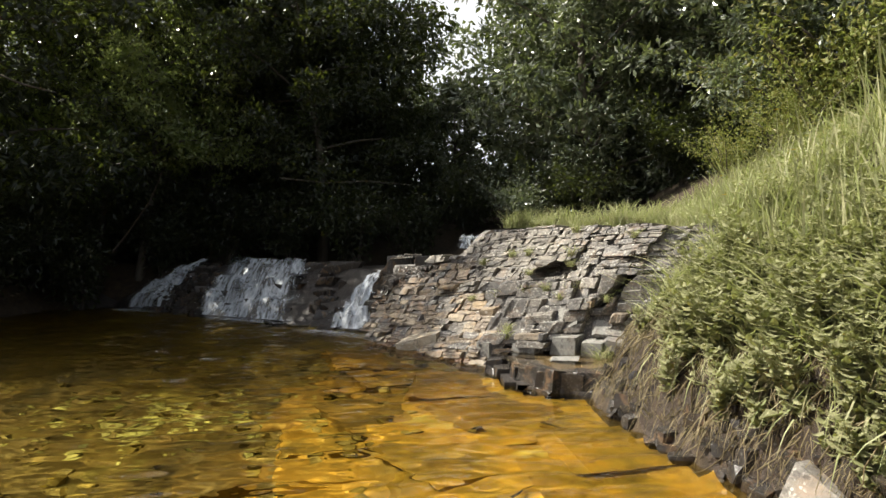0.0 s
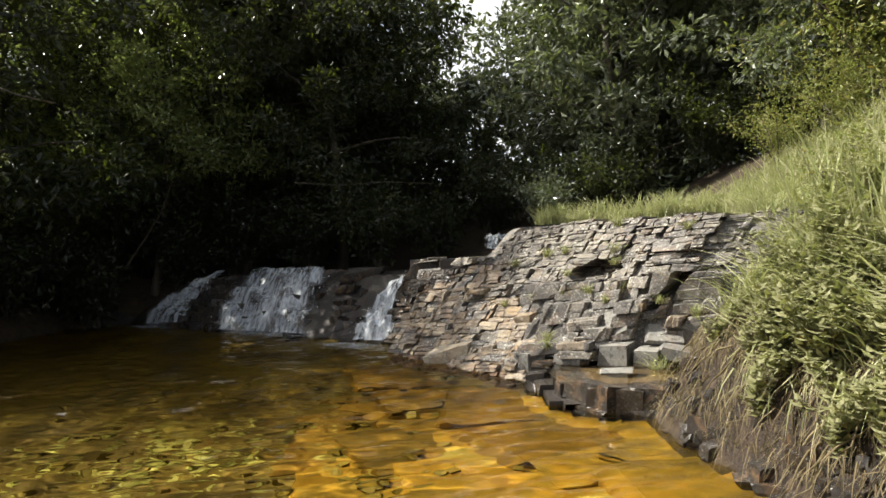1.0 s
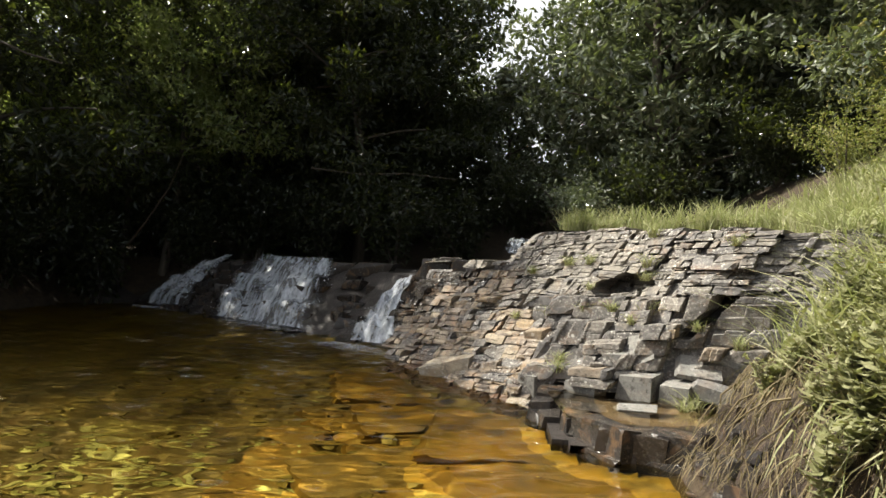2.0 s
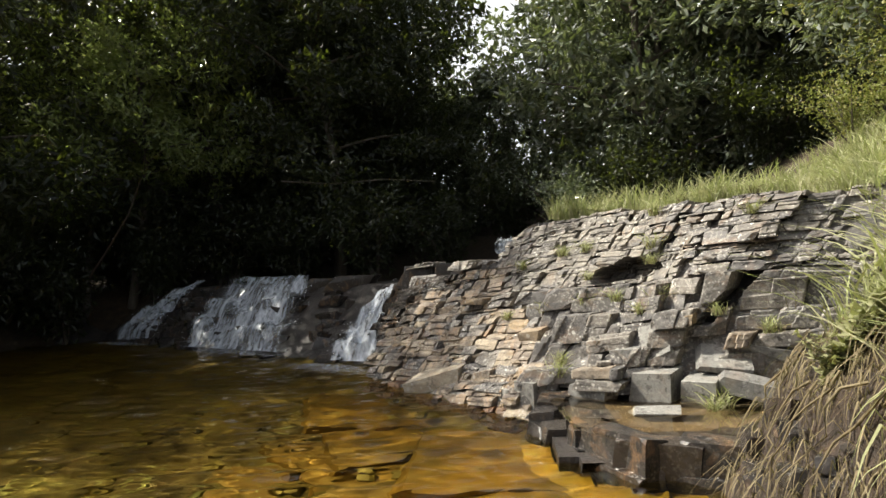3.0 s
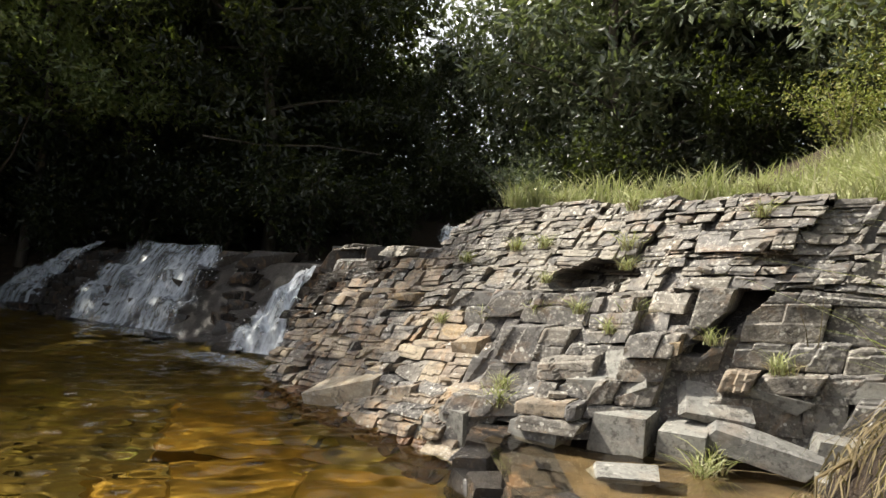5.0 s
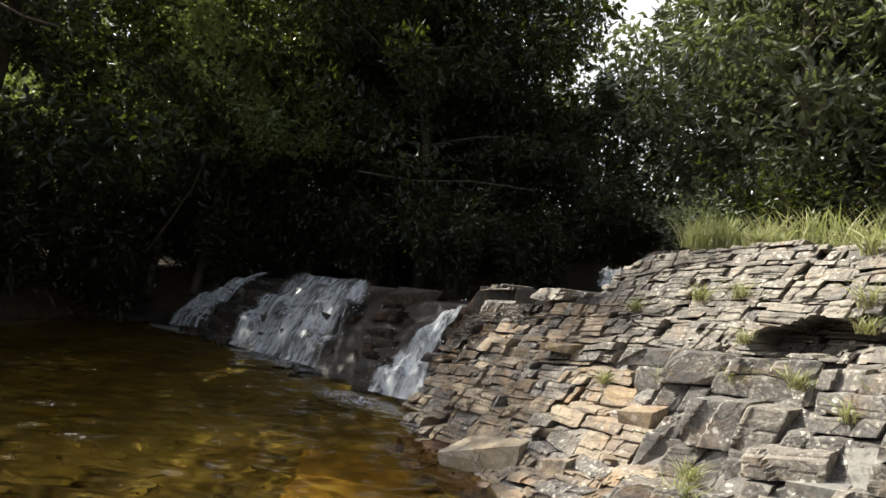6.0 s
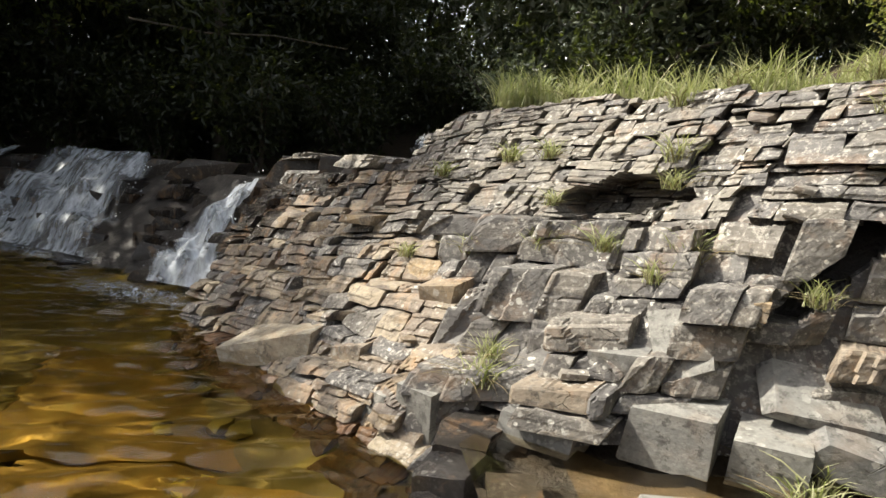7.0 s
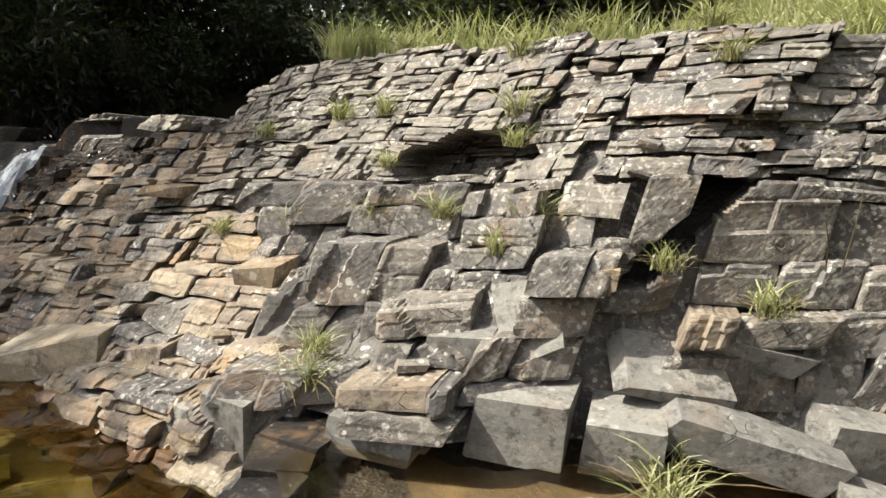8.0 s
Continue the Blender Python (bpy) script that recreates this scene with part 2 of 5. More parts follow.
# ---- lie of the land ----
POOL = np.array([(2.2, -8), (2.0, 2), (1.72, 3.55), (1.43, 4.72), (1.36, 5.56), (0.91, 5.78), (0.69, 6.2), (0.63, 6.9), (0.06, 7.68), (-0.45, 8.35),
                 (-0.8, 9.3), (-1.25, 9.95), (-2.65, 11.0), (-4.9, 12.35), (-6.2, 13.3), (-7.8, 14.3), (-8.8, 13.6), (-9.0, 10), (-8.4, 6), (-8, 0), (-8, -8)], float)
BANK = np.array([(2.2, -8), (2.0, 2), (1.72, 3.55), (1.43, 4.72), (1.36, 5.56), (1.72, 5.86), (2.5, 6.0), (3.3, 6.3), (3.8, 7.6), (40, 9), (40, -8)], float)


def signed(poly, x, y):
    """Distance to the edge of a polygon, positive inside."""
    x, y = np.asarray(x, float), np.asarray(y, float)
    best = np.full(x.shape, 1e9)
    inside = np.zeros(x.shape, bool)
    for (ax, ay), (bx, by) in zip(poly, np.roll(poly, -1, axis=0)):
        dx, dy = bx - ax, by - ay
        t = np.clip(((x - ax) * dx + (y - ay) * dy) / (dx * dx + dy * dy), 0, 1)
        best = np.minimum(best, np.hypot(x - ax - t * dx, y - ay - t * dy))
        if dy:
            inside ^= ((ay > y) != (by > y)) & (x < dx * (y - ay) / dy + ax)
    return np.where(inside, best, -best)


def unit(a):
    return a / np.maximum(np.linalg.norm(a, axis=-1, keepdims=True), 1e-9)


def step(a, b, v):
    t = np.clip((v - a) / (b - a), 0, 1)
    return t * t * (3 - 2 * t)


def ripple(x, y, s, seed=0.0):
    """Soft uneven ground in about -1..1."""
    return (np.sin(x * s * 1.3 + seed + 1.7 * np.sin(y * s * 0.7 + seed)) + np.sin(y * s * 1.1 - seed * 2 + 1.3 * np.sin(x * s * 0.9)) + 0.5 * np.sin((x + y) * s * 2.3 + seed)) / 2.5


def rock_height(x, y):
    """Top of the outcrop: a slope rising away from the pool."""
    plane = -4.30 + 0.71 * x + 0.5624 * y
    foot = 6.78 - 0.33 * np.clip(x - 1.5, 0, 1.6)
    wall = 0.15 + 2.4 * (y - foot)
    z = np.where(x > 1.0, np.minimum(plane + 0.12 * step(1.5, 2.0, x), wall), plane)
    z = np.where((x > 0.66) & (z < 0.14), 0.14, z)
    top = 1.22 + 0.48 * step(0.25, 0.85, x)
    return np.minimum(z, top + 0.02 * (y - 8))


def land(x, y):
    x, y = np.asarray(x, float), np.asarray(y, float)
    d = signed(POOL, x, y)
    e = -d
    bed = -np.minimum(0.08 + (0.19 + 0.14 * step(5.4, 6.8, y)) * np.maximum(d, 0), 0.62) + 0.03 * ripple(x, y, 2.0, 1.0)
    b = signed(BANK, x, y)
    bank = np.minimum(0.5, b * 1.9) + 1.12 * np.clip(b - 0.2, 0, 1.5) + 0.3 * np.clip(b - 1.7, 0, 8) + 0.09 * ripple(x, y, 2.6) + (0.05 * ripple(x, y, 9.0, 2.0) + 0.03 * ripple(x, y, 19.0, 4.0)) * np.clip(b * 5, 0, 1) * np.clip(1.2 - b, 0, 1)
    rock = rock_height(x, y) - 0.42
    rock = np.where((x > -1.25) & (e > 0) & (b < 0.4), rock, -5)
    wall = np.minimum(1.0 + 0.02 * ripple(x, y, 3), e * 0.92 + 0.1 * ripple(x, y, 3.4)) + 0.25 * np.clip(e - 4.0, 0, 7) + 0.35 * step(0.2, 0.9, x) * step(12.2, 12.9, y)
    wall = np.where((y > 8.8) & (x < 6), wall, -5)
    wall = np.where((x > -1.0) & (y < 9.9), -5, wall)
    rest = np.minimum(0.7, e * 0.9) + 0.13 * np.clip(e - 0.8, 0, 9) + 0.1 * ripple(x, y, 1.4)
    rest = np.where((x < -6) | (y < -7), rest, -5)
    hill = np.where((x > 2.9) & (y > 6.8) & (y < 16), 1.25 + 0.62 * np.clip(x - 2.9, 0, 3.0) * step(7.0, 8.4, y) + 0.06 * ripple(x, y, 2.2), -5)
    out = np.maximum(np.maximum(np.maximum(bank, rock), hill), np.maximum(wall, rest))
    out = np.where(out < -1, 1.6, out)
    return np.where(d > 0, bed, out)


def spaced(fine_lo, fine_hi, gap, far):
    mid = np.arange(fine_lo, fine_hi + gap / 2, gap)
    grow = []
    s, v = gap, 0.0
    while v < far:
        s *= 1.35
        v += s
        grow.append(v)
    return np.concatenate([fine_lo - np.array(grow[::-1]), mid, fine_hi + np.array(grow)])


gx, gy = spaced(-9.2, 4.4, 0.09, 1500), spaced(-1.0, 15.5, 0.09, 1500)
GX, GY = np.meshgrid(gx, gy)
GZ = land(GX, GY)
n_x, n_y = len(gx), len(gy)
idx = np.arange(n_x * n_y).reshape(n_y, n_x)
quads = np.stack([idx[:-1, :-1], idx[:-1, 1:], idx[1:, 1:], idx[1:, :-1]], -1).reshape(-1, 4)
CX, CY = (GX[:-1, :-1] + GX[1:, 1:]) / 2, (GY[:-1, :-1] + GY[1:, 1:]) / 2
inpool = signed(POOL, CX, CY) > 0.05
onbank = signed(BANK, CX, CY) > 0.0
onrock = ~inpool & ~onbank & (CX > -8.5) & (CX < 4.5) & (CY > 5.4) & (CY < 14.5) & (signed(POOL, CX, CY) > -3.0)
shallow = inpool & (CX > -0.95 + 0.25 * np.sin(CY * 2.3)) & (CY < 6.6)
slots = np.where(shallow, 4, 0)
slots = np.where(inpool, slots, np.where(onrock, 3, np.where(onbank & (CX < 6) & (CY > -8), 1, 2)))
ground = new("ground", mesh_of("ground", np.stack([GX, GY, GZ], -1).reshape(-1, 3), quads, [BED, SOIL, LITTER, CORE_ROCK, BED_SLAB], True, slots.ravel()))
tagged(ground, "amber stream bed between soil banks under woods", "ground", "", "structure")


def waved(name, x0, x1, y0, y1, gap, z, height, material, label):
    """A water surface of crossing ripples."""
    xs, ys = np.arange(x0, x1 + gap, gap), np.arange(y0, y1 + gap, gap)
    X, Y = np.meshgrid(xs, ys)
    r = np.random.default_rng(5)
    Z = np.zeros_like(X)
    for k in range(14):
        ang = r.normal(1.75, 0.3)
        wl = r.uniform(0.12, 0.36)
        q = 6.283 / wl
        Z += wl * np.sin(q * (X * math.cos(ang) + Y * math.sin(ang)) + r.uniform(0, 6.28) + 0.9 * np.sin(X * r.uniform(0.5, 1.6) + Y * r.uniform(0.5, 1.6)))
    for k in range(5):
        ang, q = r.normal(1.9, 0.6), 6.283 / r.uniform(0.09, 0.12)
        Z += 0.1 * np.sin(q * (X * math.cos(ang) + Y * math.sin(ang)) + r.uniform(0, 6.28) + 0.8 * np.sin(X * 1.3 + Y * 0.8))
    Z = z + Z * height * (1 + 1.0 * step(5.0, 7.5, Y))
    k = np.arange(X.size).reshape(X.shape)
    f = np.stack([k[:-1, :-1], k[:-1, 1:], k[1:, 1:], k[1:, :-1]], -1).reshape(-1, 4)
    ob = tagged(new(name, mesh_of(name, np.stack([X, Y, Z], -1).reshape(-1, 3), f, material, True)), label, "water", "", "structure")
    return ob


# Glowing sheet added to whiten the sky in the gap between trees.
sky_sheet = Nodes("white_sky_glow")
glow = sky_sheet.n("Emission", Strength=0.62)
sky_sheet.put(glow.inputs["Color"], sky_sheet.ramp(sky_sheet.noise(0.03, 3), [(0.3, (0.86, 0.92, 1.0)), (0.7, (1.0, 1.0, 1.0))]))
sky_sheet.put(sky_sheet.out.inputs[0], glow.outputs[0])
tagged(new("backdrop", mesh_of("backdrop", [(-14, 150, 18), (24, 150, 18), (24, 150, 95), (-14, 150, 95)], [(0, 1, 2, 3)], sky_sheet.m)), "glowing white sheet added for the bright sky between the trees", "sky", "", "structure")
water = waved("water", -10, 2.3, -8, 14.2, 0.024, 0.0, 0.0066, WATER, "clear amber stream water rippling over the bed")
sun_data.cycles.is_caustics_light = True
water.cycles.is_caustics_caster = True
ground.cycles.is_caustics_receiver = True

# ---- rock pieces ----


def piece_mesh(name, material, lean, wear, r, jit=0.06, brow=0.0):
    """A broken block about one unit wide, deep and high, leaning to its right; wear is how much of its corners is gone, brow how far its front edge is worn down."""
    bm = bmesh.new()
    fall = r.uniform(0.3, 1.4) * brow
    slip = r.uniform(0.0, 0.8) * brow
    for sx in (-0.5, 0.5):
        for sy in (-0.5, 0.5):
            for sz in (-0.5, 0.5):
                p = Vector((sx + r.uniform(-jit, jit), sy + r.uniform(-jit, jit), sz + r.uniform(-jit, jit)))
                if sz > 0 and sy < 0:
                    p.z -= fall * r.uniform(0.7, 1.3)
                if sz > 0 and sx < 0:
                    p.z -= slip * r.uniform(0.5, 1.2)
                cut = wear * r.uniform(0.5, 1.6) * (3.0 if r.random() < 0.12 else 1.0)
                for axis in range(3):
                    q = p.copy()
                    q[axis] -= math.copysign(cut * r.uniform(0.4, 1.3), q[axis])
                    bm.verts.new(q)
    hull = bmesh.ops.convex_hull(bm, input=bm.verts[:])
    bmesh.ops.delete(bm, geom=list({g for g in hull["geom_interior"] + hull["geom_unused"] if isinstance(g, bmesh.types.BMVert)}), context="VERTS")
    for v in bm.verts:
        v.co.x += lean * v.co.z
    bmesh.ops.recalc_face_normals(bm, faces=bm.faces[:])
    me = bpy.data.meshes.new(name)
    bm.to_mesh(me)
    bm.free()
    me.materials.append(material)
    return me


PR = random.Random(11)
TAN_SET = [piece_mesh("tan_stone", TAN_ROCK, PR.uniform(-0.05, 0.2), PR.uniform(0.03, 0.06), PR, 0.06, 0.25) for _ in range(12)]
GREY_SET = [piece_mesh("grey_stone", GREY_ROCK, PR.uniform(0.05, 0.32), PR.uniform(0.015, 0.035), PR, 0.045, 0.32) for _ in range(10)]
MIXED_SET = [piece_mesh("brown_stone", m, PR.uniform(0.0, 0.3), PR.uniform(0.02, 0.05), PR, 0.05, 0.32) for m in (TAN_ROCK, GREY_ROCK, GREY_ROCK, TAN_ROCK, GREY_ROCK, GREY_ROCK, TAN_ROCK, GREY_ROCK)]
DARK_SET = [piece_mesh("dark_stone", DARK_ROCK, PR.uniform(0.0, 0.3), PR.uniform(0.05, 0.12), PR) for _ in range(6)]


def place(name, me, parent, x, y, z, w, d, h, yaw=0.0, tip=0.0, roll=0.0, label=""):
    ob = new(name, me)
    ob.parent = parent
    ob.matrix_basis = Matrix.LocRotScale((x, y, z), Euler((tip, roll, yaw)), (w, d, h))
    return tagged(ob, label)


def thing(name, x, y, z, label, category, group="", kind=""):
    ob = new(name)
    ob.location = (x, y, z)
    return tagged(ob, label, category, group, kind)


tan_low = thing("rock_ledge", 0, 0, 0, "tan and rusty layered rock at the water's edge", "rock")
tan_ledge = thing("rock_ledge", 0, 0, 0, "tan layered rock ledge of thin cracked beds beside the falls", "rock")
grey_crop = thing("rock_outcrop", 0, 0, 0, "grey lichen-spotted slate outcrop stepping up from the pool", "rock")
upper_left = thing("rock_outcrop", 0, 0, 0, "pale thin-bedded rock corner above the waterfalls", "rock")
upper_crop = thing("rock_outcrop", 0, 0, 0, "weathered layered rock top with white lichen and grass", "rock")


def chance(i, j, seed):
    """A steady random number in 0..1 for a cell."""
    q = np.sin(i * 127.1 + j * 311.7 + seed * 74.7) * 43758.5453
    return q - np.floor(q)


DIP, STRIKE = 0.07, radians(-35)
cs, ss = math.cos(STRIKE), math.sin(STRIKE)


def lumps(a, b, size, seed):
    """Soft random relief in -1..1 over a plane."""
    a, b = a / size, b / size
    i, j = np.floor(a), np.floor(b)
    a, b = a - i, b - j
    a, b = a * a * (3 - 2 * a), b * b * (3 - 2 * b)
    low = chance(i, j, seed) * (1 - a) + chance(i + 1, j, seed) * a
    high = chance(i, j + 1, seed) * (1 - a) + chance(i + 1, j + 1, seed) * a
    return 2 * (low * (1 - b) + high * b) - 1


def in_cave(x, y, z):
    """Inside the overhung hole or the dark leaning slot."""
    hole = (x > 1.17) & (x < 1.68) & (np.abs(z - 1.1 - 0.35 * (x - 1.42)) < 0.085 + 0.015 * np.sin(x * 31) - 0.6 * (x - 1.46) ** 2) & (y > 7.3)
    slot = (z > 0.7) & (z < 1.08) & (np.abs(x - 1.85 - 0.95 * (z - 0.76)) < 0.045 + 0.1 * (z - 0.7)) & (y < 7.6)
    return hole | slot


UT, VT = np.arange(-4.6, 4.9, 0.03), np.arange(-1.4, 5.6, 0.012)
ZB = np.arange(-0.55, 2.0, 0.0095)
table = np.zeros((len(UT), len(ZB)))
for n, ut in enumerate(UT):
    hx, hy = 0.5 + ut * cs - VT * ss, 6.4 + ut * ss + VT * cs
    hh = np.maximum.accumulate(np.where(hx < -1.75, -9.0, rock_height(hx, hy))) + np.arange(len(VT)) * 1e-7
    table[n] = np.interp(ZB + DIP * ut, hh, VT)


def slope_depth(u, zb):
    """How far back the mean slope lies at this place along the strike and this height in the beds."""
    i = np.clip((np.asarray(u, float) - UT[0]) / 0.03, 0, len(UT) - 1.001)
    j = np.clip((np.asarray(zb, float) - ZB[0]) / 0.0095, 0, len(ZB) - 1.001)
    a, b = np.floor(i).astype(int), np.floor(j).astype(int)
    i, j = i - a, j - b
    return (table[a, b] * (1 - i) + table[a + 1, b] * i) * (1 - j) + (table[a, b + 1] * (1 - i) + table[a + 1, b + 1] * i) * j


def to_world(u, v, zb):
    """From along the strike, back into the slope and up through the gently buckled beds, to the place."""
    buckle = 0.02 * lumps(u, zb * 0.6, 0.6, 4.0) + 0.008 * lumps(u, zb, 0.17, 6.0)
    return 0.5 + u * cs - v * ss, 6.4 + u * ss + v * cs, zb + DIP * u + buckle * np.clip((zb + 0.1) * 4, 0, 1)


def rock_zone(x, y, z, zb):
    split_at = 0.52 - 0.12 * math.sin(y * 3)
    if zb > 1.0 and (x > split_at or z > 1.22):
        return "upper"
    if x < split_at:
        return "tan"
    return "wall" if x > 1.75 else "grey"


def bedded_stone(p0, p1, z0, z1, depth, lean, face, back, layer, layer_jump, grain, wear, rough, material, r):
    """A stone of a bed: a broken front of thin layers between two leaning joints, with its top, foot and sides running back into the slope."""
    n_p, n_z = max(4, int((p1 - p0) / grain) + 2), max(4, int((z1 - z0) / grain) + 2)
    S, T = np.meshgrid(np.linspace(0, 1, n_p), np.linspace(0, 1, n_z))
    wide, high = p1 - p0, z1 - z0
    skew, rise, sag = r.normal(0, 0.18) * high, r.normal(0, 0.05) * wide, r.normal(0, 0.04) * wide
    P = p0 + 0.002 + (wide - 0.004) * S + skew * (T - 0.5)
    Z = z0 + 0.001 + (high - 0.003) * T + (S - 0.5) * (rise * T + sag * (1 - T))
    Z = Z + 0.003 * np.sin(P * 41 + z0 * 90) * (T > 0.99)
    U = P + lean * Z
    um, zm = U.mean(), Z.mean()
    V = depth + face * (U - um) + back * (Z - zm)
    # layers, each a little in or out of the front
    cuts = np.cumsum(r.uniform(0.5, 1.6, 40) * layer)
    i = np.searchsorted(cuts, Z - z0 + 0.006 * np.sin(P * 9 + z0 * 50))
    V = V + r.normal(0, layer_jump, 42)[i]
    # a joint or two across the front
    for _ in range(int(r.integers(0, 3))):
        at, tilt = r.uniform(0.15, 0.85), r.normal(0, 0.25)
        V = V + np.where(S + tilt * (T - 0.5) > at, r.normal(0, 0.3 * layer_jump + 0.012), 0.0)
    if r.random() < 0.45:
        at = r.uniform(0.45, 0.9)
        V = V + np.where((T + r.normal(0, 0.3) * (S - 0.5) > at) & (S * (1 if r.random() < 0.5 else -1) + 0.5 > r.uniform(0, 0.6)), r.uniform(0.01, 0.04), 0.0)
    a, b = r.uniform(0, 6.28, 2)
    V = V + rough * (0.006 * lumps(P, Z, 0.09, a) + 0.002 * lumps(P, Z, 0.03, b) + 0.0007 * r.normal(size=P.shape))
    # worn rims and lost corners
    rag = 0.75 + 0.5 * np.sin(P * 23 + a) * np.sin(Z * 31 + b)
    near = np.clip(1 - np.minimum((1 - T) * high, S * wide * 1.4) / (wear * rag), 0, 1)
    V = V + wear * 0.7 * near ** 2
    low = np.clip(1 - np.minimum(T * high, (1 - S) * wide) / (0.6 * wear), 0, 1)
    V = V + wear * 0.35 * low ** 2
    for cs_, ct_ in ((0, 1), (1, 1), (1, 0), (0, 0)):
        if r.random() < 0.3:
            reach = r.uniform(0.15, 0.45) * min(wide, high)
            d = np.hypot((S - cs_) * wide, (T - ct_) * high * r.uniform(0.6, 1.4))
            V = V + np.clip(1 - d / reach, 0, 1) * reach * 0.8
    x, y, z = to_world(U, V, Z)
    V = np.where(in_cave(x, y, z), V + 0.4, V)
    X, Y, ZZ = to_world(U, V, Z)
    k = np.arange(n_p * n_z).reshape(n_z, n_p)
    f = np.stack([k[:-1, :-1], k[:-1, 1:], k[1:, 1:], k[1:, :-1]], -1).reshape(-1, 4)
    ring = np.concatenate([k[0, :-1], k[:-1, -1], k[-1, :0:-1], k[:0:-1, 0]])
    m = len(ring)
    pts, quads, last = [np.stack([X, Y, ZZ], -1).reshape(-1, 3)], [f], ring
    for n, far in enumerate((0.07, 0.5)):
        rx, ry, rz = to_world(U.ravel()[ring], V.ravel()[ring] + far, Z.ravel()[ring])
        rz = rz + (r.normal(0, 0.0025, m) if n == 0 else 0)
        pts.append(np.stack([rx, ry, rz], -1))
        new_ring = n_p * n_z + n * m + np.arange(m)
        quads.append(np.stack([last, new_ring, np.roll(new_ring, -1), np.roll(last, -1)], -1))
        last = new_ring
    pts = np.concatenate(pts)
    mid = np.array(to_world(um, depth, zm))
    return mesh_of("stone", pts - mid, np.concatenate(quads), material), mid


ZONES = {
    # lean of the joints, turn of the fronts, lean back, bed thickness, stone width, step back, layers, layer relief, wear, roughness
    "tan": (0.2, -0.28, 0.7, (0.03, 0.085), (0.07, 0.34), (0.03, 0.1), 0.016, 0.006, 0.007, 1.0),
    "grey": (0.26, 0.3, 0.3, (0.06, 0.16), (0.09, 0.3), (0.07, 0.26), 0.06, 0.002, 0.007, 0.5),
    "wall": (0.24, 0.34, 0.06, (0.1, 0.26), (0.14, 0.42), (0.04, 0.1), 0.09, 0.002, 0.008, 0.6),
    "upper": (0.42, -0.1, 0.7, (0.018, 0.065), (0.05, 0.27), (0.02, 0.08), 0.016, 0.005, 0.007, 1.0),
}
SPAN = {"tan": (-0.3, 1.3), "grey": (-0.1, 1.0), "wall": (0.02, 1.0), "upper": (1.0, 1.75)}


